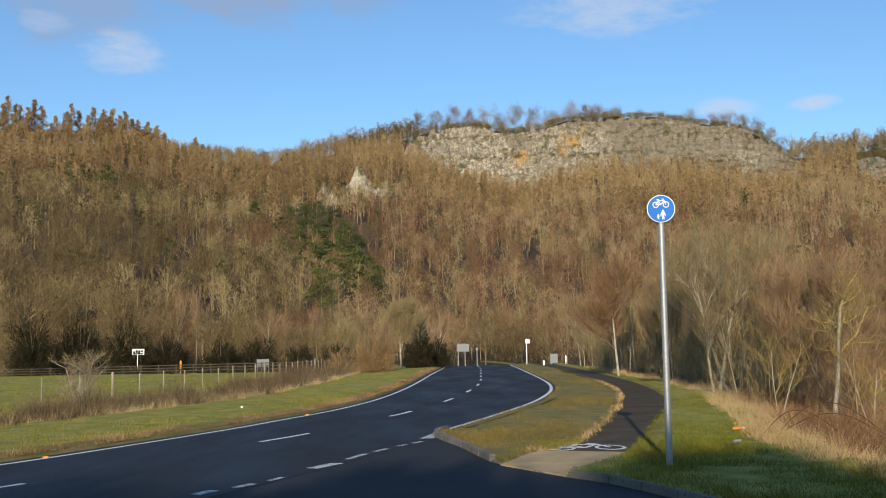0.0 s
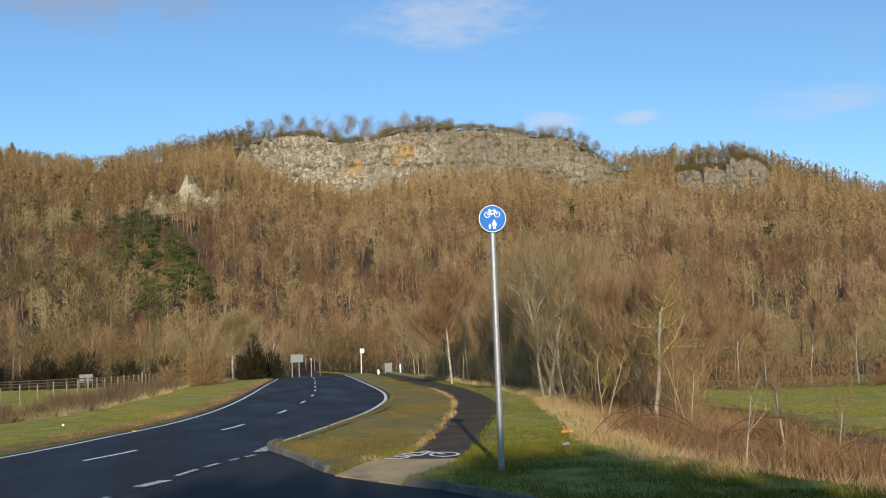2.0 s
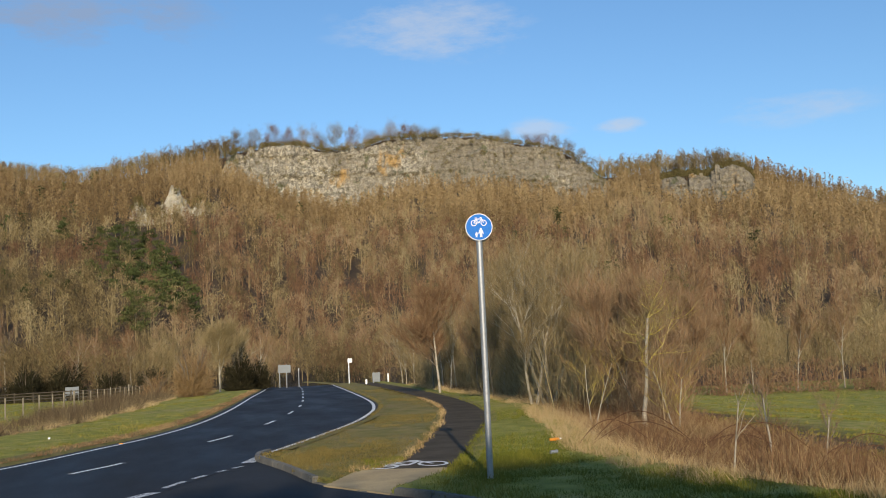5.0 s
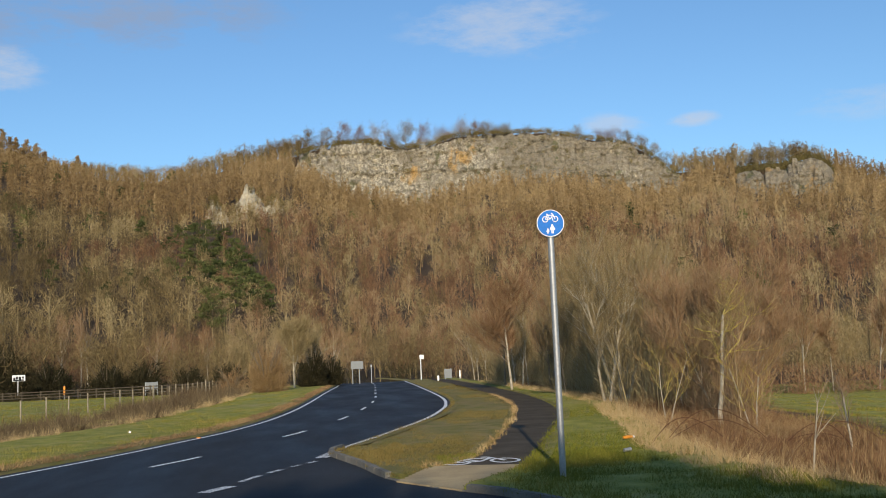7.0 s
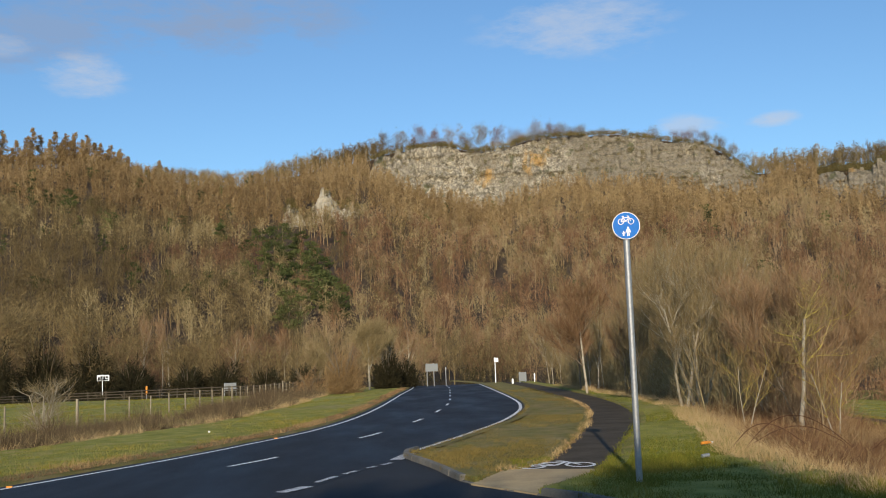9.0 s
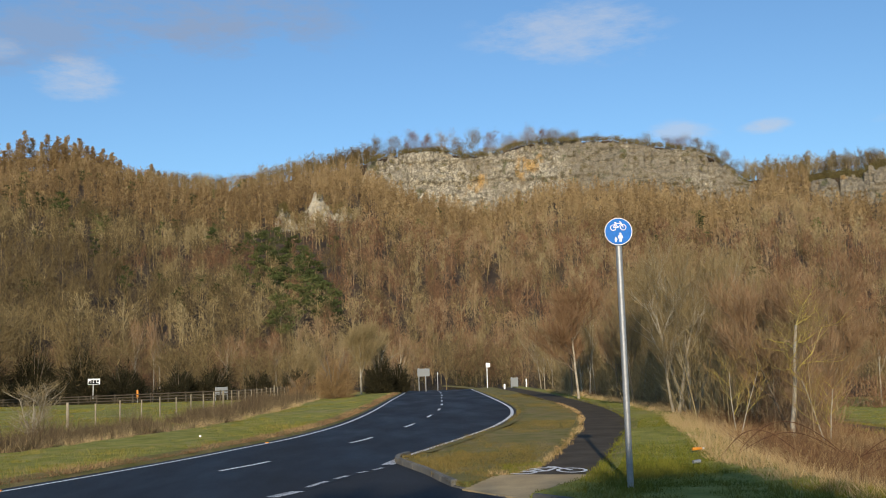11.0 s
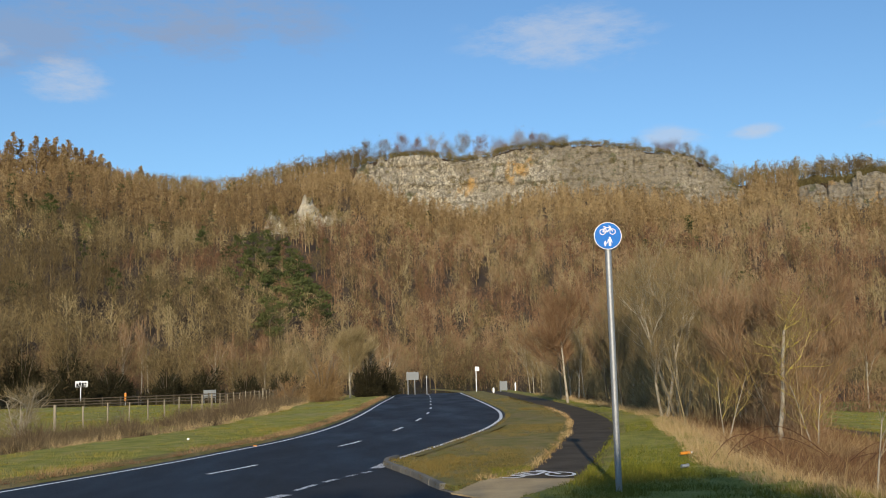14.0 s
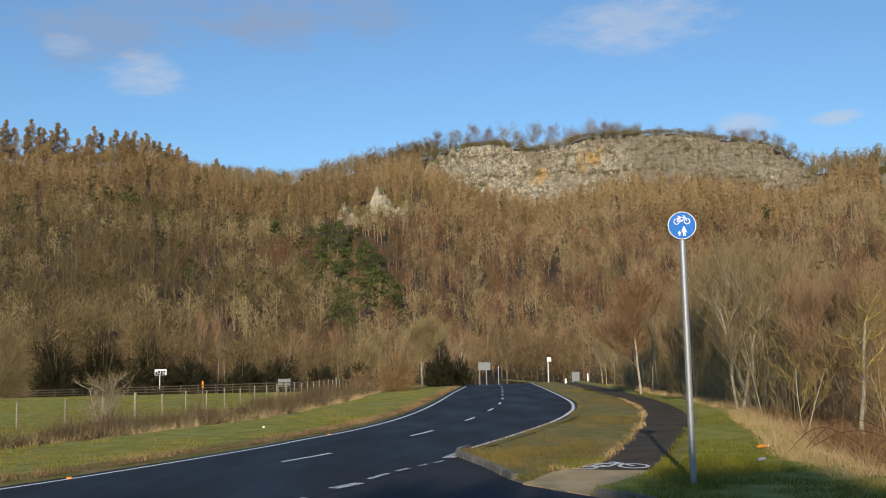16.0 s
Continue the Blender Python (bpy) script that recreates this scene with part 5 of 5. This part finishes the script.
bush("tan_bush", "tan leafless bush at the end of the hedge", -3.8, 92, 4.8, 2.5, "straw", 0.1, 5200, 31, 0.03)
bush("dark_bush", "dark dense bush beside the road crest", -1.3, 102, 4.6, 1.9, "dark_shaded_scrub", 0.1, 4500, 32, 0.06)
bush("dark_bush", "dark dense bush beside the road crest", -0.3, 106, 3.7, 1.7, "dark_shaded_scrub", 0.1, 3500, 33, 0.06)
bush("tan_bush", "brown leafless bush by the field fence", -5.6, 98, 2.8, 2.2, "bramble", 0.6, 3000, 34, 0.03)
bush("willow_bush", "drooping yellow-brown willow at the field edge", -24.2, 128, 12.5, 4.0, "ash", 0.6, 9000, 35, 0.035)
# near-black shrubs and bushes: the wood's shaded interior is in their colour
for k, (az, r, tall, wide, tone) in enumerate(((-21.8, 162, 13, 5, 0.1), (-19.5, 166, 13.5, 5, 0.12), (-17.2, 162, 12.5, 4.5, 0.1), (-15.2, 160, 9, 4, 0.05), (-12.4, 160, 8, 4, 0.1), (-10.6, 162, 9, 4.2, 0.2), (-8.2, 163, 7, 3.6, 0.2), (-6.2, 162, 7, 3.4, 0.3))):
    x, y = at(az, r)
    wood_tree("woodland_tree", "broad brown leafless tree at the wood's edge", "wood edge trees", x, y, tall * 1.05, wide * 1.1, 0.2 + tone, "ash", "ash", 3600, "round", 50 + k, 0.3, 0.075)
    bush("woodland_shrub", "dense brown shrub at the wood's edge, darkened for its inner shade", az + 0.3, r - 3, tall * 0.8, wide, "dark_shaded_scrub", tone, 7000, 150 + k, 0.10)
    bush("understorey_bush", "evergreen bush added to darken the gaps under the trees", az + 0.9, r + 3, tall * 0.45, wide * 0.7, "pine", 0.0, 1800, 70 + k, 0.16)

# ---- far signs and parked vehicles ----


def road_board(name, label, az, r, wide, lo, hi, posts, mat, back_mat="grey"):
    x, y = r * math.sin(radians(az)), r * math.cos(radians(az))
    z = float(height(np.array(x), np.array(y)))
    top = tagged(new(name), label, "road sign")
    top.matrix_basis = pose(x, y, z, 0, 0, -az)
    bm = bmesh.new()
    box(bm, (-wide / 2, -0.05, lo), (wide / 2, 0.0, hi), 0.02)
    part("panel", bm, MAT[mat], top)
    for px in posts:
        bm = bmesh.new()
        rod(bm, (px, 0.06, -1.2), (px, 0.06, hi + 0.05), 0.055, sides=10)
        part("post", bm, MAT["white"] if mat == "white" else MAT["steel"], top)
    return top


road_board("direction_sign", "grey-backed direction sign on two posts beyond the crest", 1.1, 110, 1.3, 1.45, 2.27, (-0.5, 0.22), "grey")
road_board("bus_stop_flag", "small white sign flag on a tall white post", 4.66, 110, 0.45, 2.2, 2.65, (-0.12,), "white")
road_board("information_board", "pale blue-grey board on short posts by the path", 6.08, 110, 0.8, 0.1, 1.05, (-0.3, 0.3), "grey")
road_board("marker_post", "short white marker post by the path", 5.53, 105, 0.2, 0.0, 0.45, (0.0,), "white")
road_board("marker_post", "short white marker post by the path", 6.73, 110, 0.15, 0.2, 0.85, (0.0,), "white")
road_board("plain_post", "thin grey post beside the crest", 1.87, 110, 0.12, 1.6, 1.8, (0.0,), "steel")


billboard = road_board("field_sign", "white sign board with dark unreadable shapes behind the rail fence", -16.35, 150, 1.6, 2.95, 3.75, (-0.1,), "white")
for k, (bx, bz, bw, bh) in enumerate(((-0.55, 3.3, 0.26, 0.3), (-0.22, 3.4, 0.3, 0.36), (0.14, 3.35, 0.28, 0.4), (0.5, 3.42, 0.28, 0.26), (-0.05, 3.09, 1.35, 0.18))):
    bm = bmesh.new()
    box(bm, (bx - bw / 2, -0.062, bz - bh / 2), (bx + bw / 2, -0.048, bz + bh / 2), 0.004)
    part("dark_shape", bm, MAT["dark"], billboard)
road_board("notice_board", "pale notice board by the rail fence", -9.84, 150, 1.55, 1.1, 2.2, (-0.8, 0.8), "grey")
road_board("orange_post", "orange post beyond the rail fence", -14.17, 148, 0.24, 0.9, 2.0, (0.0,), "orange")

a, r = scatter(-26, -7, 142, 148, 1.9, rs)
woods("fence_scrub", stand(a, r), rs.uniform(0.6, 1.5, len(a)), rs.uniform(0.6, 1.2, len(a)), 0.2 + 0.5 * rs.rand(len(a)), MAT["dark_shaded_scrub"], 90, "shrub", "dark low scrub behind the rail fence", rs, 0.1, 0.05)

bush("low_scrub", "dark low scrub under the sign board", -16.5, 147, 1.75, 1.5, "dark_shaded_scrub", 0.3, 1500, 36, 0.05)
bush("low_scrub", "dark low scrub by the rail fence", -15.2, 147, 1.2, 1.6, "dark_shaded_scrub", 0.35, 1500, 37, 0.05)
# ---- ruin on the far buttress, outcrops on the slope ----
az, r = 25.75, 879
x, y = r * math.sin(radians(az)), r * math.cos(radians(az))
ruin = tagged(new("ruined_tower"), "small ruined stone tower on the far crag", "ruin")
ruin.matrix_basis = pose(x, y, float(height(np.array(x), np.array(y))) + 0.5, 0, 0, -az)
bm = bmesh.new()
rod(bm, (0, 0, -4), (0, 0, 6.6), 2.6, 2.4, 14)
part("tower", bm, MAT["stone"], ruin)
for k in range(5):
    bm = bmesh.new()
    a = k * 1.256
    box(bm, (2.1 * math.cos(a) - 0.5, 2.1 * math.sin(a) - 0.5, 6.5), (2.1 * math.cos(a) + 0.5, 2.1 * math.sin(a) + 0.5, 7.3 + 0.4 * (k % 2)), 0.08)
    part("merlon", bm, MAT["stone"], ruin)
bm = bmesh.new()
box(bm, (-9, -0.6, -1), (-2, 0.6, 3.2), 0.15)
part("wall", bm, MAT["stone"], ruin)


def outcrop(label, az, el, r, wide, tall, seed):
    """A broken rock standing out of the slope."""
    bm = bmesh.new()
    bmesh.ops.create_icosphere(bm, subdivisions=4, radius=1)
    for v in bm.verts:
        p = v.co.copy()
        k = 1 + 0.35 * noise.noise(p * 1.6 + Vector((seed, 0, 0))) + 0.25 * (noise.cell(p * 3.2 + Vector((0, seed, 0))) - 0.5) + 0.12 * noise.noise(p * 6)
        v.co = Vector((p.x * wide, p.y * 7, p.z * tall * (1.25 if p.z > 0 else 1))) * k
    ob = part("rock_outcrop", bm, MAT["pale_rock"])
    ob.matrix_basis = pose(r * math.sin(radians(az)), r * math.cos(radians(az)), EYE + r * math.tan(radians(el)), 0, 0, -az)
    return tagged(ob, label, "rock", kind="structure")


outcrop("small pale rock among the pines", -6.9, 4.45, 440, 3.2, 1.6, 5)
outcrop("small pale rock on the wooded slope", -24.0, 8.6, 700, 2.5, 5, 6)

# ---- unseen trees added behind the camera to cast the shade on the side road ----
tx = np.array([-10.5, -8.0, -5.2, -2.9, -0.4, 1.7, 4.3, 8, 11.5, 15, 18.5, 22, 26])
base = np.stack([tx, np.full(len(tx), -24.0) + 1.5 * np.sin(tx), np.zeros(len(tx))], 1)
woods("shade_trees", base, np.array([12.4, 12.7, 12.7, 12.6, 13.8, 11.7, 10.1, 9.6, 9.5, 9.6, 9.6, 9.6, 9.6]), np.full(len(tx), 1.9), np.full(len(tx), 0.4), MAT["pine"], 2600, "shrub", "unseen dense tree row behind the camera, added to shade the side road", rng, 0.25, 0.5)

# ---- grass blades on the nearer verges ----


def blades(name, x, y, tall, tone, label, rs, mat="grass", per=3, width=0.016):
    z = height(x, y)
    patch = np.array([noise.noise((u * 0.7, v * 0.35, 5)) + 0.6 * noise.noise((u * 2.6, v * 1.6, 1)) for u, v in zip(x, y)])
    tone, tall = np.clip(tone + 0.55 * patch, 0, 1), tall * np.clip(1 + 0.9 * patch, 0.4, 2)
    brush(name, np.stack([x, y, z], 1), tall, tone, MAT[mat], label, rs, per, width, 0.45, "grass")


rs = np.random.RandomState(77)


def fill(count, x0, x1, y0, y1, keep, power=1.6):
    y = y0 * (y1 / y0) ** (rs.rand(count) ** power if power != 1 else rs.rand(count))
    x = rs.uniform(x0, x1, count)
    ok = keep(x, y) & ~inside(x, y, ROAD) & ~inside(x, y, APRON) & ~inside(x, y, PATH) & ~inside(x, y, BUFF)
    return x[ok], y[ok]


x, y = fill(90000, -1, 16, 11, 80, lambda x, y: (x > x_at(PATH_R, y)) & (x < x_at(HEDGE_R, y) + 0.6))
x2, y2 = fill(30000, 2, 9, 9, 22, lambda x, y: (x < x_at(HEDGE_R, y) + 0.5), 1)
x, y = np.concatenate([x, x2]), np.concatenate([y, y2])
blades("verge_grass", x, y, rs.uniform(0.05, 0.13, len(x)), 0.05 + 0.4 * rs.rand(len(x)), "short green winter grass on the verge", rs)
x, y = fill(90000, -1, 10, 16, 100, lambda x, y: (x > x_at(RIGHT, y) + 0.2) & (x < x_at(PATH_L, y)))
blades("island_grass", x, y, rs.uniform(0.03, 0.08, len(x)), 0.5 + 0.5 * rs.rand(len(x)), "yellowing grass between road and path", rs, "dead_turf")
c = along(PATH_L, 0.1)
c = c[c[:, 1] < 60]
k = rs.randint(0, len(c), 450)
p = c[k] - normals2d(c)[k] * rs.uniform(-0.08, 0.2, len(k))[:, None]
blades("path_edge_grass", p[:, 0], p[:, 1], rs.uniform(0.05, 0.14, len(k)), 0.15 + 0.4 * rs.rand(len(k)), "dry pale grass hanging over the path edge", rs, "straw", 6)
c = along(LEFT, 0.1)
c = c[(c[:, 1] > 12) & (c[:, 1] < 100)]
k = rs.randint(0, len(c), 5200)
p = c[k] - normals2d(c)[k] * rs.uniform(0.45, 1.1, len(k))[:, None]
blades("road_edge_grass", p[:, 0], p[:, 1], rs.uniform(0.06, 0.17, len(k)), 0.35 + 0.4 * rs.rand(len(k)), "brown dead grass along the road edge", rs, "bramble", 6, 0.014)
x, y = fill(120000, -30, 2, 17, 90, lambda x, y: (x < x_at(LEFT, y) - 0.9) & (x > x_at(HEDGE_L, y) - 0.3))
blades("verge_grass", x, y, rs.uniform(0.05, 0.12, len(x)), 0.35 + 0.45 * rs.rand(len(x)), "short green winter grass on the verge", rs)
x, y = fill(80000, -75, -12, 40, 160, lambda x, y: (x < x_at(HEDGE_L, y) - 2) & (np.hypot(x, y) < 165), 1)
blades("field_grass", x, y, rs.uniform(0.06, 0.14, len(x)), 0.3 + 0.4 * rs.rand(len(x)), "green winter pasture grass", rs, "grass", 2, 0.06)
x, y = fill(90000, 14, 80, 22, 110, lambda x, y: (np.arctan2(x, y) > radians(22)) & (np.hypot(x, y) < 112) & (x > x_at(HEDGE_R, y) + 6), 1)
blades("field_grass", x, y, rs.uniform(0.05, 0.12, len(x)), 0.3 + 0.4 * rs.rand(len(x)), "green winter pasture grass", rs, "grass", 2, 0.06)
